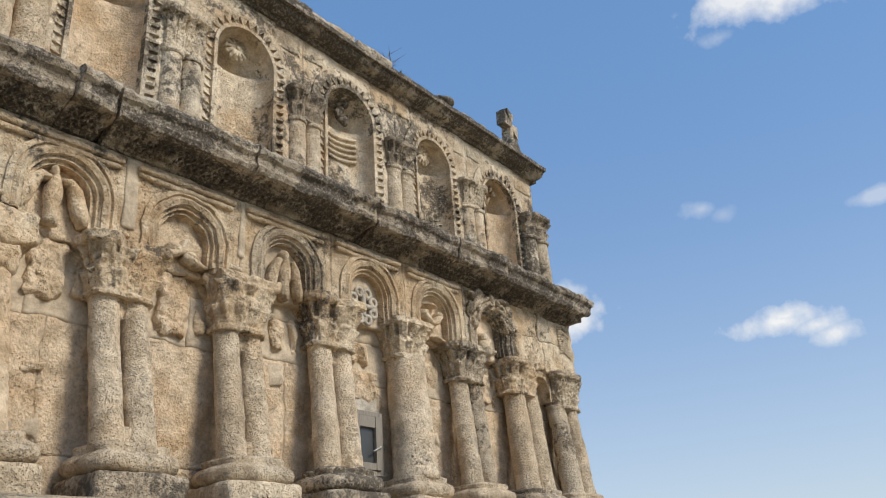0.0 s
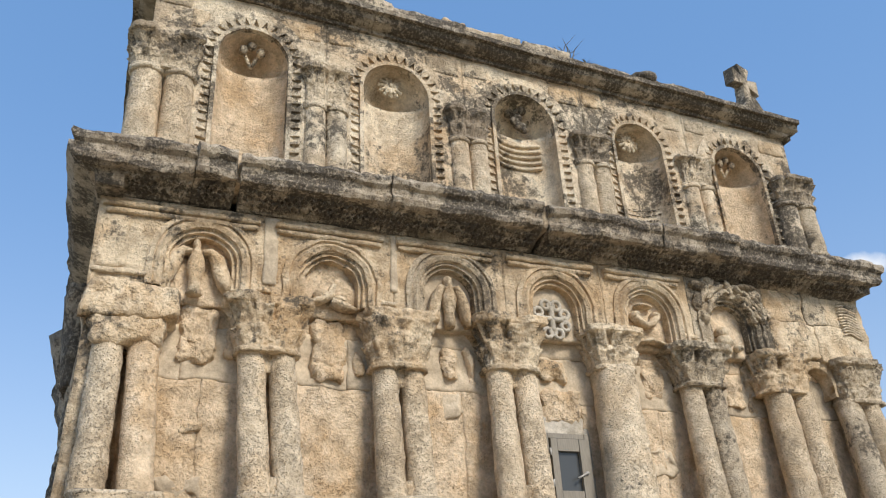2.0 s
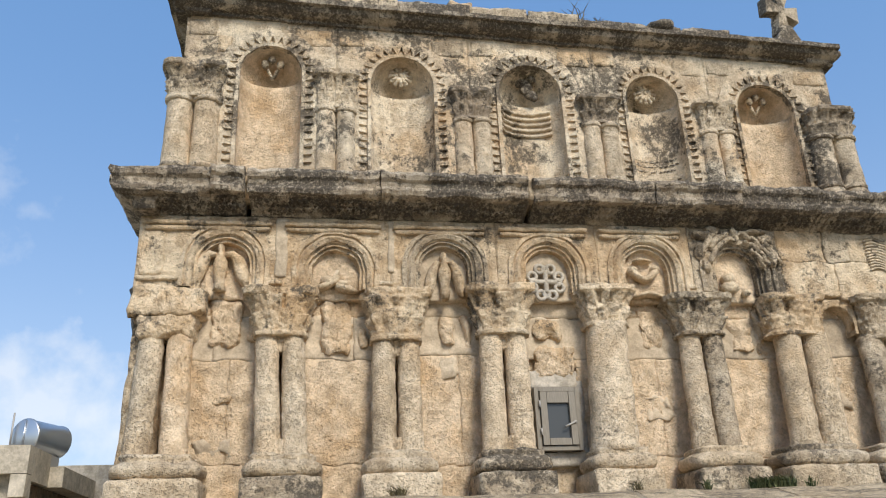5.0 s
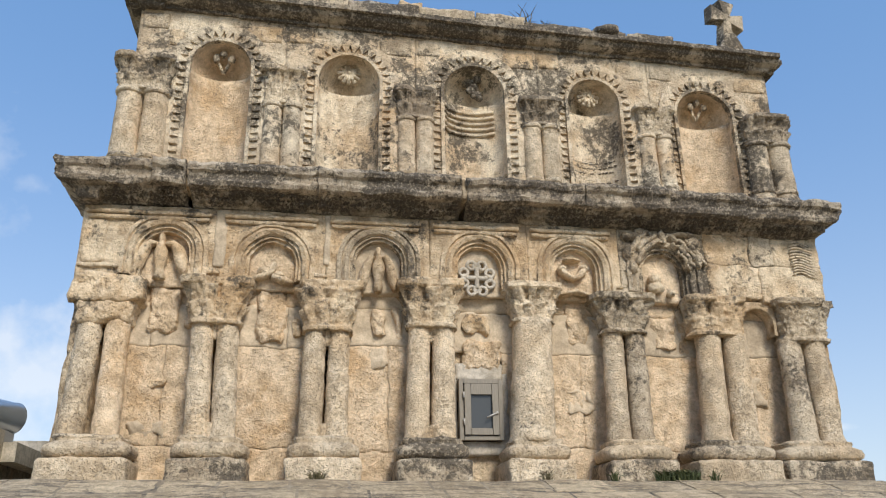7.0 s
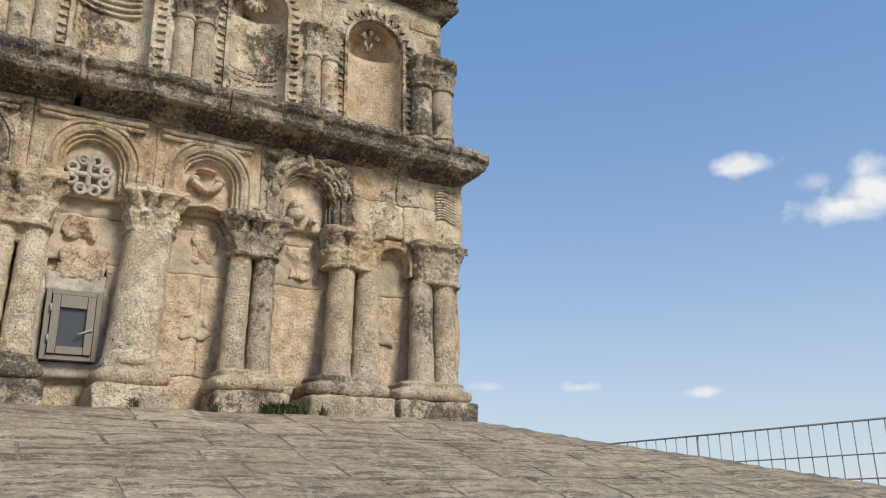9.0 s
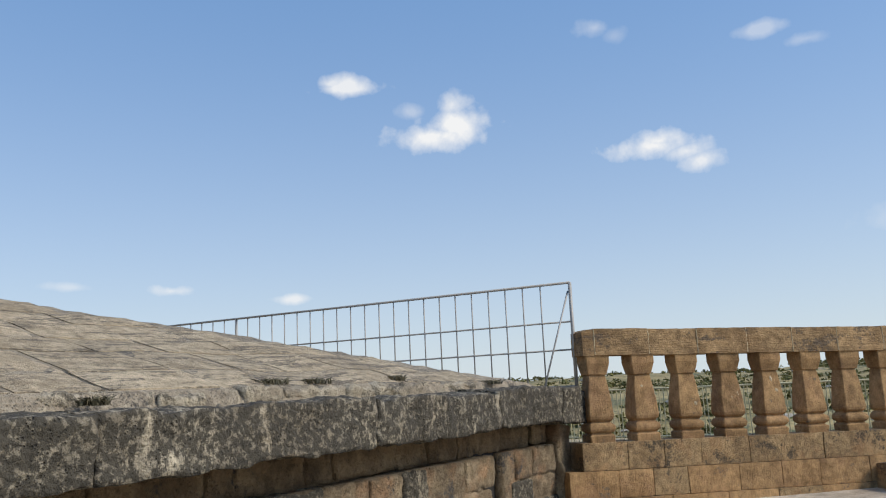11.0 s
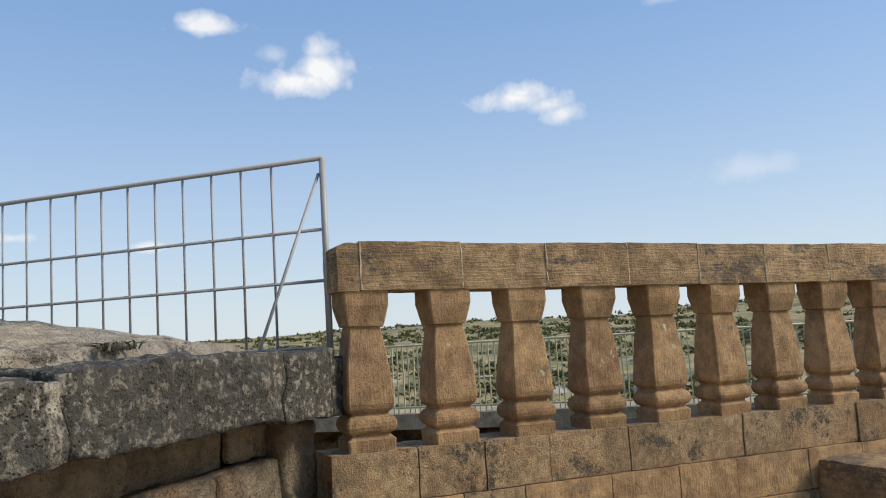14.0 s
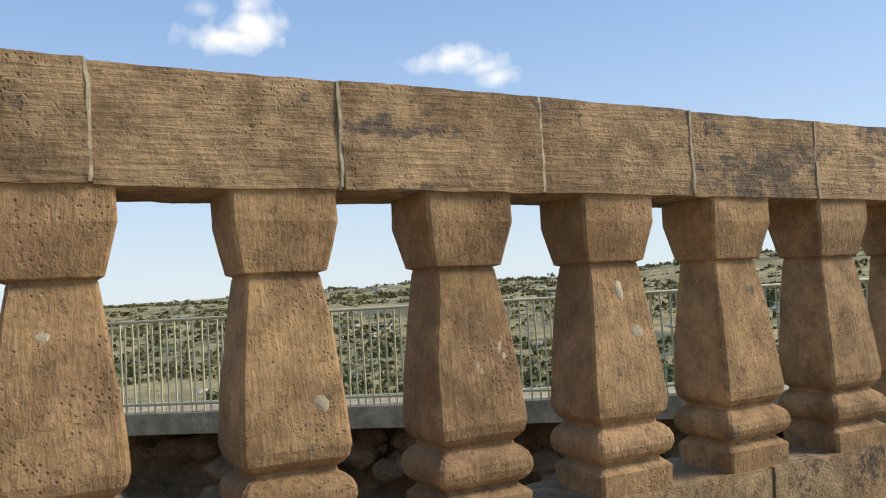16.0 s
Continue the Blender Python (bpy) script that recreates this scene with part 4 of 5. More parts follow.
# ---- top moulding, roof rubble, cross ----
prof = [(UP + 0.3, TOPZ - 0.03), (UP - 0.05, TOPZ - 0.03), (UP - 0.055, TOPZ + 0.02), (UP - 0.12, TOPZ + 0.025), (UP - 0.2, TOPZ + 0.06), (UP - 0.235, TOPZ + 0.11), (UP - 0.235, TOPZ + 0.125), (UP - 0.3, TOPZ + 0.13), (UP - 0.305, TOPZ + 0.2), (UP - 0.27, TOPZ + 0.225), (UP + 0.5, TOPZ + 0.24)]
edges = [2.05, 3.6, 4.9, 6.6, 7.9, 9.3, 10.5, 11.98]
for x0, x1 in zip(edges, edges[1:]):
    s, n = Shape(), int((x1 - x0) / 0.05)
    dz = rand(-0.012, 0.012)
    s.loft([[worn(Vector((x0 + 0.004 + (x1 - x0 - 0.008) * i / n, y, z + dz + top_z(x0 + (x1 - x0) * i / n) - TOPZ)), 0.008, 5) for y, z in prof] for i in range(n + 1)])
    part("top_moulding", s, CORNICE, church, smooth=False)
for x, sg in ((2.25, -1), (11.8, 1)):
    s = Shape()
    rise = top_z(x) - TOPZ
    rows = [[worn(Vector((x + sg * (UP - y), 6.75 + 0.1 * i, z + rise)), 0.014, 3) for y, z in prof[1:-1]] + [Vector((x - sg * 0.3, 6.75 + 0.1 * i, TOPZ + 0.23 + rise)), Vector((x - sg * 0.3, 6.75 + 0.1 * i, TOPZ - 0.04 + rise))] for i in range(80)]
    part("top_moulding", s.loft(rows if sg > 0 else rows[::-1]), CORNICE, church)
x = 2.1
while x < 11.8:
    w = rand(0.35, 1.1)
    h = rand(0.1, 0.16) + 0.1 * max(0.0, min(1.0, (10.5 - x) / 3.5))
    zt = top_z(x + w / 2) + 0.2
    part("roof_stone", Shape().box((x, UP - 0.17 + rand(-0.04, 0.05), zt), (min(x + w, 11.9) - 0.002, UP + 0.9, zt + 0.03 + h), 0.05, 0.02, 0.035, 4), random.choice((CORNICE, CORNICE, GREYED)), church)
    x += w
part("roof", Shape().box((2.1, UP + 0.5, TOPZ + 0.1), (11.95, 14.8, TOPZ + 0.33), 0.4, 0.05, 0.03, 1.5, warp=lambda p: Vector((p.x, p.y, p.z + top_z(p.x) - TOPZ))), GREYED, church)
part("roof_stone", Shape().ball((9.2, UP - 0.08, top_z(9.2) + 0.39), (0.22, 0.2, 0.085), 0.04, 20, 10, 5), CORNICE, church, "flat dark stone")

cross = thing("stone_cross", "weathered stone cross with flared arms on the roof edge", "cross")
s = Shape()
CX, CZ, CY = 11.3, 9.58, UP + 0.02
s.box((CX - 0.19, CY - 0.15, 8.85), (CX + 0.19, CY + 0.15, 9.24), 0.05, 0.03, 0.015, 5, warp=lambda p: Vector((CX + (p.x - CX) * (1 - 0.55 * max(0, (p.z - 8.98)) / 0.26), p.y, p.z)))
part("pedestal", s, GREYED, cross)
for k in range(4):
    s = Shape()
    a = math.pi / 2 * k - 0.1
    yaw = Vector((0.97, 0.24, 0))
    u, v = yaw * math.cos(a) + Vector((0, 0, math.sin(a))), yaw * -math.sin(a) + Vector((0, 0, math.cos(a)))
    L = 0.44 if k == 3 else 0.3
    rows = []
    for t in range(9):
        q = t / 8
        h = 0.062 + (0.085 * q ** 1.2 if k != 3 else 0.04 * q)
        rows.append([worn(Vector((CX, CY, CZ)) + u * (0.02 + L * q) + v * e * h + Vector((-0.24, 0.97, 0)) * f * 0.085, 0.012, 6) for e, f in ((-1, -1), (1, -1), (1, 1), (-1, 1))])
    part("cross_arm", s.loft(rows), GREYED, cross, smooth=False)
s = Shape().box((CX - 0.09, CY - 0.088, CZ - 0.09), (CX + 0.09, CY + 0.088, CZ + 0.09), 0.05, 0.02, 0.01, 6)
s.v = [Vector((CX + (p.x - CX) * 0.97 - (p.y - CY) * 0.24, CY + (p.x - CX) * 0.24 + (p.y - CY) * 0.97, p.z)) for p in s.v]
part("cross_centre", s, GREYED, cross)
finial = thing("stone_stump", "pale broken finial stump on the roof edge", "finial")
part("block", Shape().box((5.95, UP - 0.05, 9.12), (6.3, UP + 0.3, 9.38), 0.06, 0.05, 0.04, 5), LIME, finial)

# ---- window ----
window = thing("window_1", "small grey wooden casement window with dark glass", "window", kind="structure")
wy = 6.62
for lo, hi in (((6.72, wy, 2.73), (6.775, wy + 0.13, 3.49)), ((7.225, wy, 2.73), (7.28, wy + 0.13, 3.49)), ((6.775, wy, 3.435), (7.225, wy + 0.13, 3.49)), ((6.775, wy, 2.73), (7.225, wy + 0.13, 2.785))):
    part("frame", Shape().box(lo, hi, 0.15, 0.006), WOOD, window, smooth=False)
sash = Shape()
for lo, hi in (((6.782, wy - 0.03, 2.79), (6.865, wy + 0.05, 3.43)), ((7.135, wy - 0.03, 2.79), (7.218, wy + 0.05, 3.43)), ((6.865, wy - 0.026, 3.29), (7.135, wy + 0.05, 3.43)), ((6.865, wy - 0.026, 2.79), (7.135, wy + 0.05, 2.875))):
    sash.box(lo, hi, 0.15, 0.008)
sash = part("sash", sash, WOOD, window, smooth=False)
part("pane", Shape().box((6.86, wy + 0.02, 2.87), (7.14, wy + 0.03, 3.3), 0.4, 0.0), GLASS, sash, "dark glass", smooth=False)
for z in (2.95, 3.28):
    part("hinge", Shape().rod((6.775, wy - 0.02, z - 0.04), (6.775, wy - 0.02, z + 0.04), 0.012, 8), STEEL, sash)
part("window_backing", Shape().box((6.7, wy + 0.16, 2.7), (7.3, wy + 0.2, 3.6), 0.4, 0.0), DARK, window, smooth=False)
h = Shape().rod((7.19, wy - 0.035, 3.06), (7.06, wy - 0.05, 3.0), 0.012, 6)
h.rod((7.19, wy - 0.01, 3.06), (7.19, wy - 0.045, 3.06), 0.02, 8)
part("handle", h, STEEL, sash, "dark metal handle")

# ---- sloping slab roof below the front ----
EDGE_Y, EDGE_Z, TOP_Y, TOP_Z = 1.95, 1.03, 5.75, 2.17
HIP_X0, HIP_X1 = 11.9, 16.95


def roof_z(x, y):
    front = EDGE_Z + (y - EDGE_Y) / (TOP_Y - EDGE_Y) * (TOP_Z - EDGE_Z)
    hip = EDGE_Z - 0.03 + (HIP_X1 - x) / (HIP_X1 - HIP_X0) * (TOP_Z - EDGE_Z)
    z = min(front, hip, TOP_Z + 0.02 * (y - TOP_Y))
    return z + noise.noise(Vector((x, y, 0)) * 0.9) * 0.03 + noise.noise(Vector((x, y, 5)) * 4) * 0.01


roof = Shape()
roof.grid([[Vector((x * 0.18 - 7, EDGE_Y + 0.2, EDGE_Z - 0.06)) for x in range(int(23.95 / 0.18) + 1)]] + [[Vector((x * 0.18 - 7, EDGE_Y + 0.27 + y * 0.18, roof_z(x * 0.18 - 7, EDGE_Y + 0.27 + y * 0.18))) for x in range(int(23.95 / 0.18) + 1)] for y in range(62)])
main_roof = tagged(part("lower_roof", roof, JOINTS_PALE), "sloping roof of worn pale stone slabs", "roof", kind="structure")
part("roof_end", Shape().box((16.4, 2.2, -2), (16.93, 13, EDGE_Z - 0.12), 0.4, 0.0), RUBBLE, main_roof)

# ---- edge wall of the roof ----
edge_wall = tagged(part("wall_south", Shape().box((-7, 2.2, -0.4), (16.9, 2.5, 0.98), 0.6, 0.0), DIM_BROWN), "low rubble wall under heavy lichen-blackened edge stones", "wall", kind="structure")
for x0, x1, z0, z1 in ((-6.9, 15.15, -0.4, 0.42), (15.52, 16.85, -0.4, 0.42), (15.15, 15.52, -0.4, -0.12)):
    part("mortar_bed", Shape().box((x0, 2.075, z0), (x1, 2.22, z1), 0.12, 0.01, 0.012, 4), RUBBLE, edge_wall)


# ---- fence along the roof's east end ----
fence = thing("metal_fence", "grey welded steel grid fence along the roof end", "fence")
FX0, FY0, FX1, FY1, FTOP, FLOW = 17.1, 1.87, 16.95, 7.15, 2.247, 0.95


def fpt(d, z):
    k = d / (FY1 - FY0)
    return Vector((FX0 + (FX1 - FX0) * k, FY0 + d, z))


span = 2 * (FY1 - FY0)
BRACE = (16.57, 2.03, 1.05)
for z, r in ((FTOP, 0.016), (1.787, 0.011), (1.46, 0.011), (1.04, 0.009)):
    part("rail", Shape().rod(fpt(0, z), fpt(span, z), r, 8), STEEL, fence)
for d in (0.0, FY1 - FY0, span):
    part("post", Shape().rod(fpt(d, FLOW), fpt(d, FTOP), 0.021, 8), STEEL, fence)
d = 0.378
while d < span:
    part("bar", Shape().rod(fpt(d, FLOW + 0.05), fpt(d, FTOP), 0.0085, 6), STEEL, fence)
    d += 0.2338
part("brace", Shape().rod(fpt(0.03, FTOP - 0.1), BRACE, 0.0105, 6), STEEL, fence)

# ---- balustrade ----
BU = Vector((0.70711, -0.70711, 0))      # along the run
BN = Vector((0.70711, 0.70711, 0))       # away from the terrace
B0 = Vector((16.93, 1.67, 0))
DROP = 0.014


def bp(u, d, z):
    return B0 + BU * u + BN * d + Vector((0, 0, z - DROP * u))


balustrade = thing("balustrade", "brown tooled stone balustrade with square waisted balusters", "balustrade")
PROFILE = [(0.4, 0.155), (0.475, 0.16), (0.497, 0.13), (0.506, 0.128), (0.514, 0.145), (0.53, 0.161), (0.552, 0.169), (0.575, 0.168), (0.595, 0.159), (0.61, 0.142), (0.619, 0.126), (0.63, 0.124), (0.64, 0.138), (0.657, 0.153), (0.688, 0.16), (0.85, 0.147), (1.0, 0.13), (1.14, 0.108), (1.15, 0.104), (1.156, 0.124), (1.22, 0.14), (1.27, 0.152), (1.285, 0.156), (1.375, 0.156)]


def baluster(u, seed):
    s, rows = Shape(), []
    tw = rand(-0.012, 0.012)
    fine_prof = []
    for (z0, h0), (z1, h1) in zip(PROFILE, PROFILE[1:]):
        n = max(1, int((z1 - z0) / 0.035))
        fine_prof += [(z0 + (z1 - z0) * k / n, h0 + (h1 - h0) * k / n) for k in range(n)]
    fine_prof.append(PROFILE[-1])
    for z, h in fine_prof:
        row = []
        for side_i in range(4):
            for k in range(7):
                t = -0.93 + 1.86 * k / 6
                e, f = ((t, -1), (1, t), (-t, 1), (-1, -t))[side_i]
                p = bp(u + 0.15 + (e * 0.94 + tw * f) * h, 0.17 - h + (f + 1 - tw * e) * h * 0.82, z)
                q = Vector((p.x, p.y, p.z + seed * 2.3))
                row.append(p + noise.noise_vector(q * 4) * 0.006 + noise.noise_vector(q * 18) * 0.002)
        rows.append(row)
    ob = part("baluster", s.loft(rows), BROWN, balustrade, smooth=False)
    for n, du, z, w, h in ((1, -0.03, 1.02, 0.035, 0.03), (3, 0.08, 0.88, 0.03, 0.07), (3, 0.0, 0.84, 0.025, 0.06), (4, 0.05, 0.92, 0.04, 0.035), (4, 0.0, 1.05, 0.02, 0.05), (2, 0.07, 0.8, 0.03, 0.035)):
        if n == seed:
            p = bp(u + 0.15 + du, 0.17 - (0.158 - 0.11 * max(0.0, z - 0.7)) + 0.008, z)
            ball = Shape().ball((0, 0, 0), (w, 0.014, h), 0.008, 14, 8, 14)
            ball.v = [p + BU * v.x + BN * v.y + Vector((0, 0, v.z)) for v in ball.v]
            part("mortar_patch", ball, TANNED, ob)


for i in range(15):
    baluster(i * 0.561, i)
JOINTS = [-0.03, 0.12, 0.8, 1.43, 2.09, 2.72, 3.36, 4.03, 4.7, 5.4, 6.1, 6.8, 7.5, 8.2]
for i, (a, b) in enumerate(zip(JOINTS, JOINTS[1:])):
    o, dz = rand(-0.004, 0.004), rand(-0.006, 0.006)
    s = Shape().box((a + 0.001, o, 1.37 + dz * 0.3), (b - 0.001, 0.33, 1.674 + dz), 0.03, 0.006, 0.005, 9)
    s.v = [bp(v.x, v.y, v.z - (max(0.0, 0.03 - v.x) * 0.5 if v.z > 1.6 else 0.0)) for v in s.v]
    part("coping_stone", s, COPING, balustrade, smooth=False)
    if 0 < i:
        s = Shape().box((a - 0.006, 0.0, 1.376), (a + 0.006, 0.326, 1.67), 0.02, 0.004, 0.006, 14)
        s.v = [bp(v.x, v.y - 0.004, v.z) for v in s.v]
        part("joint_mortar", s, TANNED, balustrade, "pale mortar joint", smooth=False)
for course, (z0, z1, o, start) in enumerate(((0.1, 0.405, 0.0, -0.12), (-0.2, 0.098, -0.02, -0.3), (-0.42, -0.202, -0.05, -0.4))):
    u = start
    while u < 8:
        w = rand(0.42, 0.75)
        s = Shape().box((u + 0.002, o + rand(-0.008, 0.008), z0 + 0.001), (u + w - 0.002, 0.36, z1 - 0.001), 0.04, 0.006, 0.006, 7)
        s.v = [bp(v.x, v.y, v.z) for v in s.v]
        part("plinth_block", s, random.choice((LICHEN, LICHEN) if course == 0 else (BROWN, LICHEN, BROWN)), balustrade, smooth=False)
        u += w
bench = thing("stone_bench", "dark stone step block against the balustrade plinth", "step")
s = Shape().box((3.62, -0.75, -0.42), (5.6, -0.04, 0.03), 0.08, 0.03, 0.015, 5)
s.v = [bp(v.x, v.y, v.z) for v in s.v]
part("block", s, COPING, bench, smooth=False)

# ---- terrace floor ----
FLOOR = -0.3
s = sheet([[Vector((min(-9 + 0.5 * x, 18.85 - (-9 + 0.35 * y)), -9 + 0.35 * y, FLOOR - 0.02)) for x in range(62)] for y in range(32)])
floor = tagged(part("floor", s, MORTAR), "terrace floor of worn stone slabs", "floor", kind="structure")

# ---- roof and railing beyond the balustrade ----
yard = tagged(part("yard_ground", sheet([[worn(Vector((17 + 0.3 * i, -10 + 0.4 * j, -1.1 - 0.02 * i)), 0.12, 1.5) for i in range(25)] for j in range(60)]), DIM_BROWN), "rough earth below the balustrade", "ground", kind="structure")
rail_line = lambda y: 23.9 - (y - 0.2) * 0.12
slab = tagged(part("roof_slab", Shape().box((0, -9, -0.26), (1.0, 14, -0.04), 0.5, 0.01, warp=lambda p: Vector((p.x + rail_line(p.y) - 0.12, p.y, p.z))), TANNED, smooth=False), "thin tan concrete roof slab", "slab", kind="structure")
under = tagged(part("wall_rubble", Shape().box((0, -9, -3), (0.4, 14, -0.26), 0.3, 0.02, 0.06, 2, warp=lambda p: Vector((p.x + rail_line(p.y) + 0.5, p.y, p.z))), DIM_BROWN), "shaded rubble wall under the slab", "wall", kind="structure")
railing = thing("railing", "cream painted steel railing of thin upright bars", "railing")
for z in (0.04, 0.92):
    part("rail", Shape().rod((rail_line(-9), -9, z), (rail_line(14), 14, z), 0.016, 6), PALEBAR, railing)
for k in range(290):
    y = -8.9 + k * 0.079
    o = 0.03 if k % 2 else 0
    part("bar", Shape().rod((rail_line(y) + o, y + rand(-0.015, 0.015), -0.04), (rail_line(y) + o, y + rand(-0.015, 0.015), 0.93), 0.011, 4), PALEBAR, railing, smooth=False)
rubble_bank = Shape()
for k in range(260):
    y = rand(-8, 13)
    w = rand(0.08, 0.2)
    d = rand(0, 1)
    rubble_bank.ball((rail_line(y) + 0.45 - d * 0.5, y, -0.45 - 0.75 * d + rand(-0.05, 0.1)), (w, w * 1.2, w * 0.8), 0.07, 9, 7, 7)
tagged(part("rubble_bank", rubble_bank, DIM_BROWN, smooth=False), "bank of loose ochre rubble stones under the slab", "rubble", kind="stuff")

# ---- concrete annexe with a water tank ----
annexe = thing("annexe", "pale concrete flat-roofed annexe behind the church", "building")
part("parapet", Shape().box((-7, 9.6, 2.98), (0.1, 9.85, 3.38), 0.5, 0.01), CONCRETE, annexe, smooth=False)
part("parapet", Shape().box((-0.12, 9.852, 2.9), (0.1, 10.6, 3.38), 0.5, 0.01), CONCRETE, annexe, smooth=False)
part("parapet_drop", Shape().box((-0.12, 9.6, 2.66), (0.1, 9.85, 2.978), 0.5, 0.01), CONCRETE, annexe, smooth=False)
part("ceiling_band", Shape().box((-7, 9.9, 2.62), (-0.122, 10.1, 3.0), 0.5, 0.01), CONCRETE, annexe, smooth=False)
part("wall", Shape().box((-7, 10.1, 0.5), (0.02, 12.4, 2.89), 0.5, 0.01), RUBBLE, annexe, smooth=False)
part("roof", Shape().box((-7, 10.605, 2.895), (0.3, 12.5, 3.2), 0.8, 0.0), CONCRETE, annexe, smooth=False)
part("link_wall", Shape().box((-0.8, 12.6, 1.0), (2.0, 12.9, 3.5), 0.3, 0.02), PLASTER, annexe, smooth=False)
tank = thing("water_tank", "galvanised steel water tank lying on the annexe roof", "tank")
s = Shape()
TC = Vector((-0.2, 10.95, 3.68))
TR = 0.255
rows = []
for d, r in ((-0.4, 0.04), (-0.39, 0.95), (-0.37, 1.05), (-0.35, 1.0), (0.35, 1.0), (0.37, 1.05), (0.39, 0.95), (0.4, 0.04)):
    rows.append([TC + Vector((0.38 * d, 0.92 * d, 0)) + Vector((0.92 * math.cos(a), -0.38 * math.cos(a), math.sin(a))) * r * TR for a in [2 * math.pi * j / 32 for j in range(32)]])
drum = part("drum", s.loft(rows), ZINC, tank)
part("seam", Shape().rod(TC + Vector((-0.155, -0.375, -0.24)), TC + Vector((-0.155, -0.375, 0.24)), 0.015), ZINC, drum)
part("pipe", Shape().rod(TC + Vector((-0.36, -0.3, -0.2)), TC + Vector((-0.36, -0.3, 0.36)), 0.015), STEEL, tank)
part("cradle", Shape().box((TC.x - 0.22, TC.y - 0.3, 3.2), (TC.x + 0.22, TC.y + 0.3, 3.42), 0.3, 0.01), STEEL, tank, smooth=False)

# ---- weeds ----
def tuft(name, c, s, n, mat, label, h=0.12):
    t = Shape()
    for _ in range(n):
        a, r = rand(0, 6.28), random.random() ** 0.7
        p = Vector(c) + Vector((math.cos(a) * r * s[0], math.sin(a) * r * s[1], 0))
        d = Vector((rand(-0.6, 0.6), rand(-0.6, 0.6), 1)).normalized() * h * rand(0.5, 1.2)
        w = Vector((-d.y, d.x, 0.02)).normalized() * 0.007
        m = p + d * 0.6
        at = len(t.v)
        t.v.extend((p - w, p + w, m + w, m - w, p + d + Vector((d.x, d.y, -0.2 * h))))
        t.f.extend(((at, at + 1, at + 2, at + 3), (at + 3, at + 2, at + 4)))
    tagged(part(name, t, mat, smooth=False), label, "weed", "weeds")


for x, y, r, n, mat in ((9.15, 5.86, 0.28, 520, WEED), (5.0, 5.93, 0.08, 60, DRY), (8.4, 5.9, 0.05, 30, WEED), (7.6, 5.9, 0.05, 30, DRY), (9.6, 5.85, 0.06, 30, WEED)):
    tuft("weed", (x, y, roof_z(x, y)), (r, r * 0.5), n, mat, "small green weed growing at the foot of a column", 0.16)
for k in range(16):
    x = -1 + k * 1.1 + rand(-0.4, 0.4)
    y = EDGE_Y + rand(0.05, 0.5)
    tuft("weed", (x, y, roof_z(x, y)), (rand(0.08, 0.2), 0.08), 110, SEDGE, "low dry weed in a joint of the roof slabs", 0.055)
for x, h in ((4.2, 0.2), (7.9, 0.3), (8.25, 0.12), (5.1, 0.1), (6.9, 0.12)):
    tuft("weed", (x, UP - 0.05, top_z(x) + 0.38), (0.1, 0.05), 26, DRY, "thin dry weed growing on the roof edge", h)

# ---- pieces: edge stones, rubble, slabs ----
x = -6.9
while x < 16.8:
    w = min(rand(1.2, 2.4), 16.9 - x)
    dz = rand(-0.025, 0.02)
    part("edge_stone", Shape().box((x + 0.006, 1.74 + rand(-0.02, 0.02), 0.66 + rand(-0.02, 0.02)), (x + w - 0.002, 2.3, EDGE_Z + dz), 0.035, 0.014, 0.035, 4.5), EDGE, edge_wall)
    x += w
x = -6.9
while x < 15.2:
    w = min(rand(0.3, 0.9), 15.4 - x)
    part("lip_stone", Shape().box((x + 0.002, 2.2 + rand(-0.05, 0.03), 0.96), (x + w - 0.002, 2.42, roof_z(x + w / 2, 2.3) + rand(-0.03, -0.005)), 0.03, 0.04, 0.04, 7), LIP, edge_wall)
    x += w
for z0, z1 in ((0.42, 0.65), (0.12, 0.415), (-0.12, 0.115), (-0.34, -0.125)):
    x = 6.0
    while x < 16.7:
        w = min(rand(0.25, 0.95), 16.85 - x)
        if 15.1 < x < 15.5 and z0 in (0.12, -0.12):
            x += 0.42
            continue
        # top course takes the deeper brown, standing in for shade below the edge stones
        part("rubble_stone", Shape().box((x + 0.008, (2.17 if z0 > 0.4 else 2.06) + rand(-0.025, 0.02), z0 + 0.005), (x + w - 0.008, 2.32, z1 - 0.005), 0.03, 0.02, 0.022, 8), DIM_BROWN if z0 > 0.4 else random.choice((RUBBLE, RUBBLE, RUBBLE, EDGE)), edge_wall)
        x += w
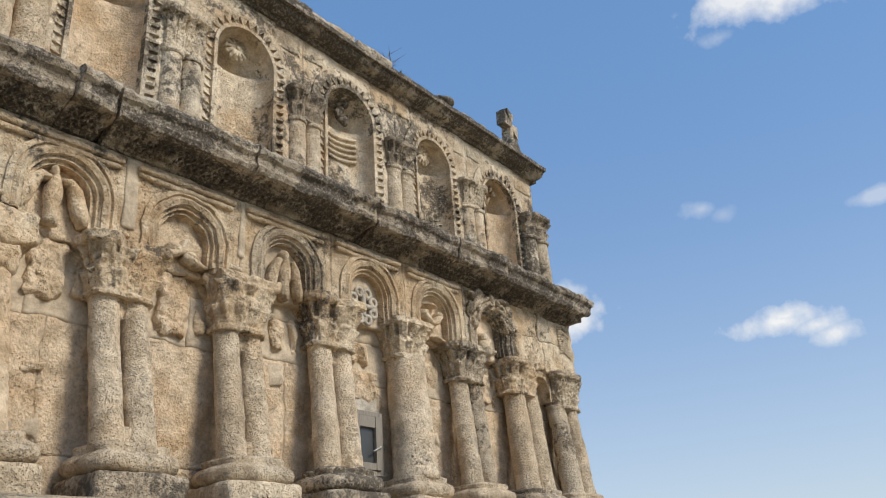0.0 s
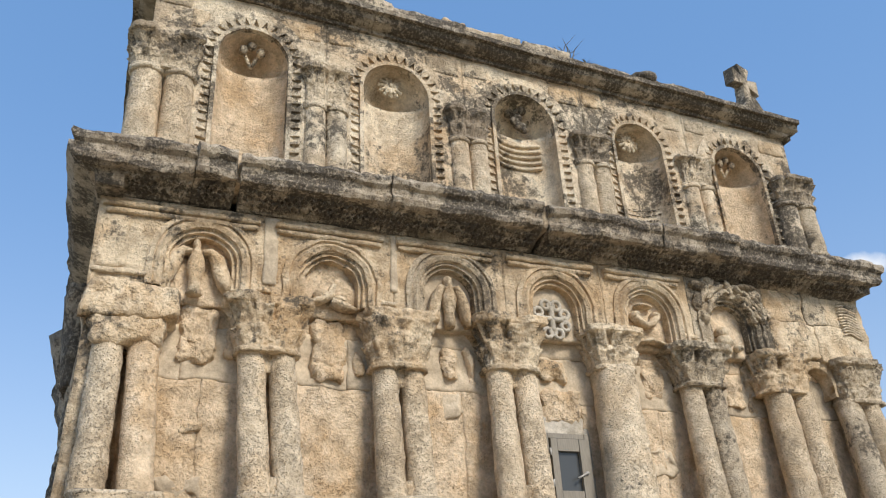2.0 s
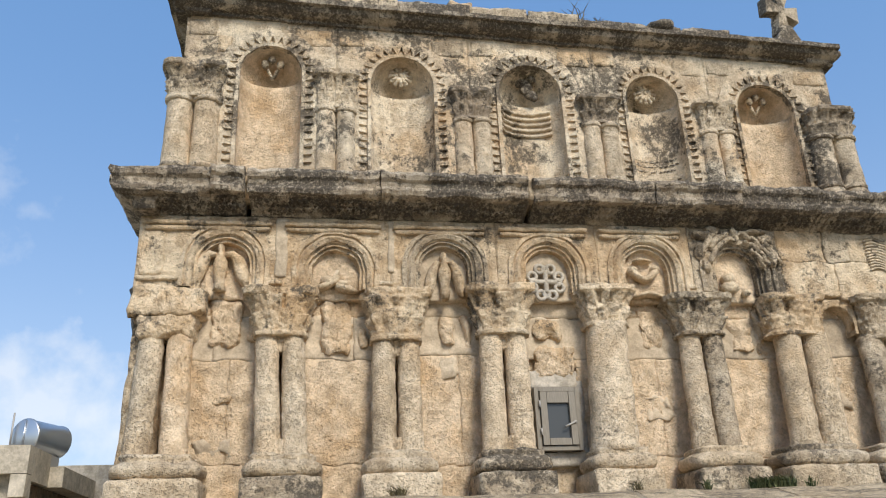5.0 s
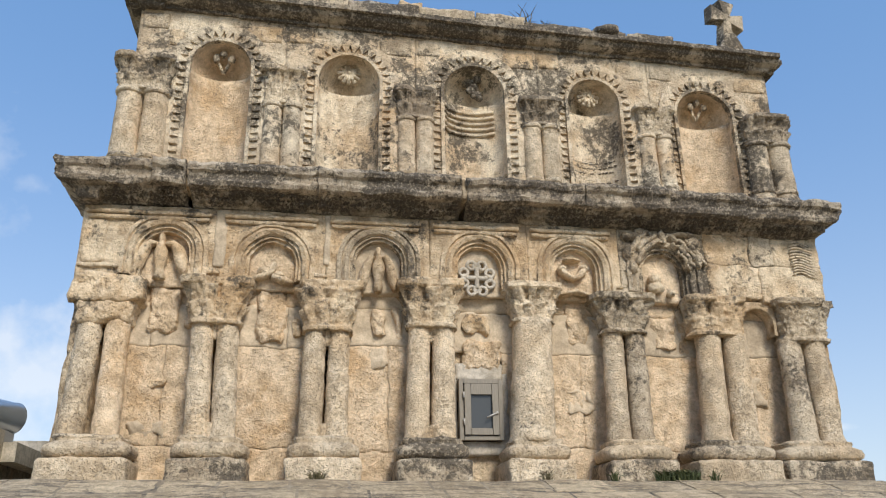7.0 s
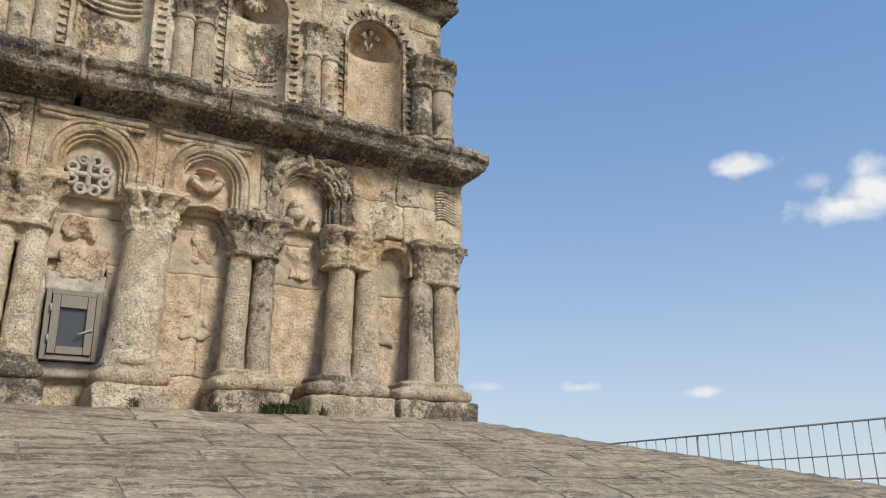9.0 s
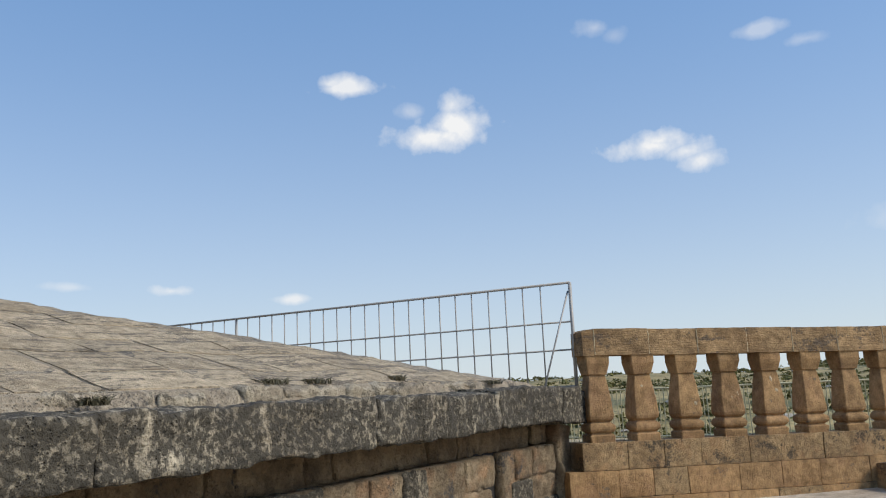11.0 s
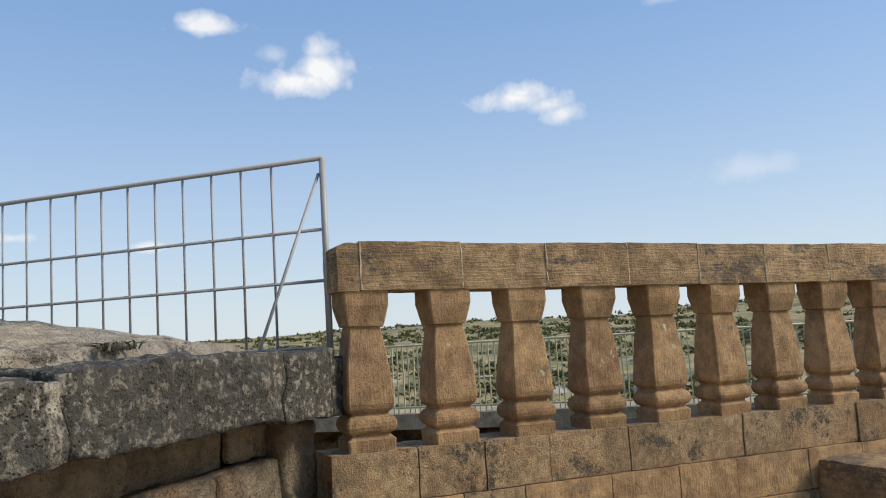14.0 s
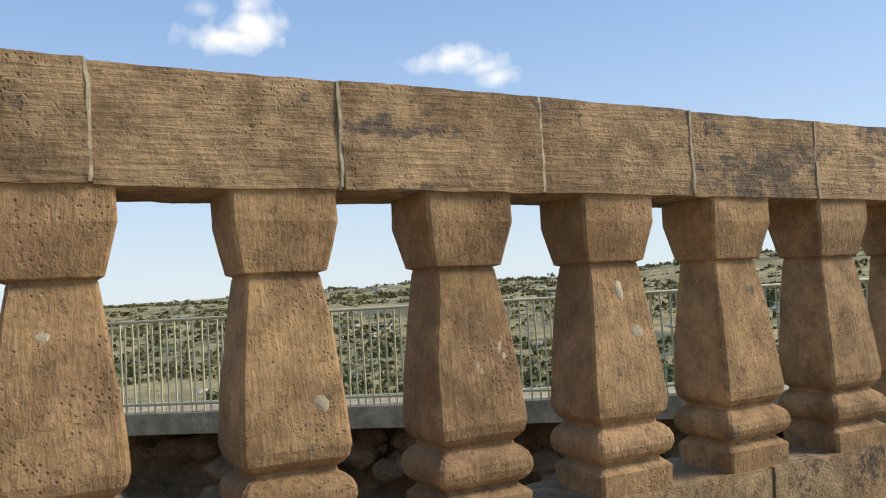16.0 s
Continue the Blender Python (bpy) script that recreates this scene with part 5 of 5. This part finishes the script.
part("edge_stone", Shape().box((16.9, 1.76, 0.62), (17.12, 2.4, 0.99), 0.04, 0.02, 0.02, 5), EDGE, edge_wall)
part("end_stones", Shape().box((16.78, 1.98, -0.35), (17.05, 2.4, 0.61), 0.05, 0.03, 0.04, 4), RUBBLE, edge_wall)
# black sheet at the back of the gap paints the hole's shade
part("wall_hole", Shape().box((15.1, 2.17, -0.14), (15.6, 2.21, 0.46), 0.2, 0.0), DARK, edge_wall)

y = EDGE_Y + 0.32
count = 0
while y < TOP_Y - 0.15:
    d = rand(0.42, 0.6)
    x = -1.5 + rand(0, 0.5)
    end = HIP_X1 - (HIP_X1 - HIP_X0) * (y + d - EDGE_Y) / (TOP_Y - EDGE_Y) - 0.1
    while x < end - 0.3:
        w = min(rand(0.5, 1.0), end - x)
        s = Shape()
        n = max(2, int(w / 0.14))
        g = [[Vector((x + 0.016 + (w - 0.032) * i / n, y + 0.015 + (d - 0.03) * j / 4, 0)) for i in range(n + 1)] for j in range(5)]
        lift = rand(0.008, 0.017)
        rows = [[Vector((p.x, p.y, roof_z(p.x, p.y) + lift - (0.03 if i in (0, n) or j in (0, 4) else 0) * 0.3)) for i, p in enumerate(row)] for j, row in enumerate(g)]
        at = s.grid(rows)
        rim = [rows[0][i] for i in range(n + 1)] + [rows[j][n] for j in range(1, 5)] + [rows[4][i] for i in range(n - 1, -1, -1)] + [rows[j][0] for j in range(3, 0, -1)]
        s.grid([[p - Vector((0, 0, 0.05)) for p in rim], rim], True)
        part("roof_slab", s, ROOFTOP, main_roof, smooth=False)
        count += 1
        x += w
    y += d
for j in range(12):
    x = 8.0 + rand(0, 0.4)
    y = -7.2 + j * 0.72
    while x < 18.4 - y - 0.3 and x < 23:
        w = rand(0.6, 1.1)
        if y + 0.7 < 1.7 and x + w + y + 0.7 < 18.45:
            part("floor_slab", Shape().box((x + 0.008, y + 0.008, FLOOR - 0.1), (x + w - 0.008, y + 0.712, FLOOR + rand(-0.006, 0.006)), 0.3, 0.012), ROOFTOP, floor, smooth=False)
        x += w
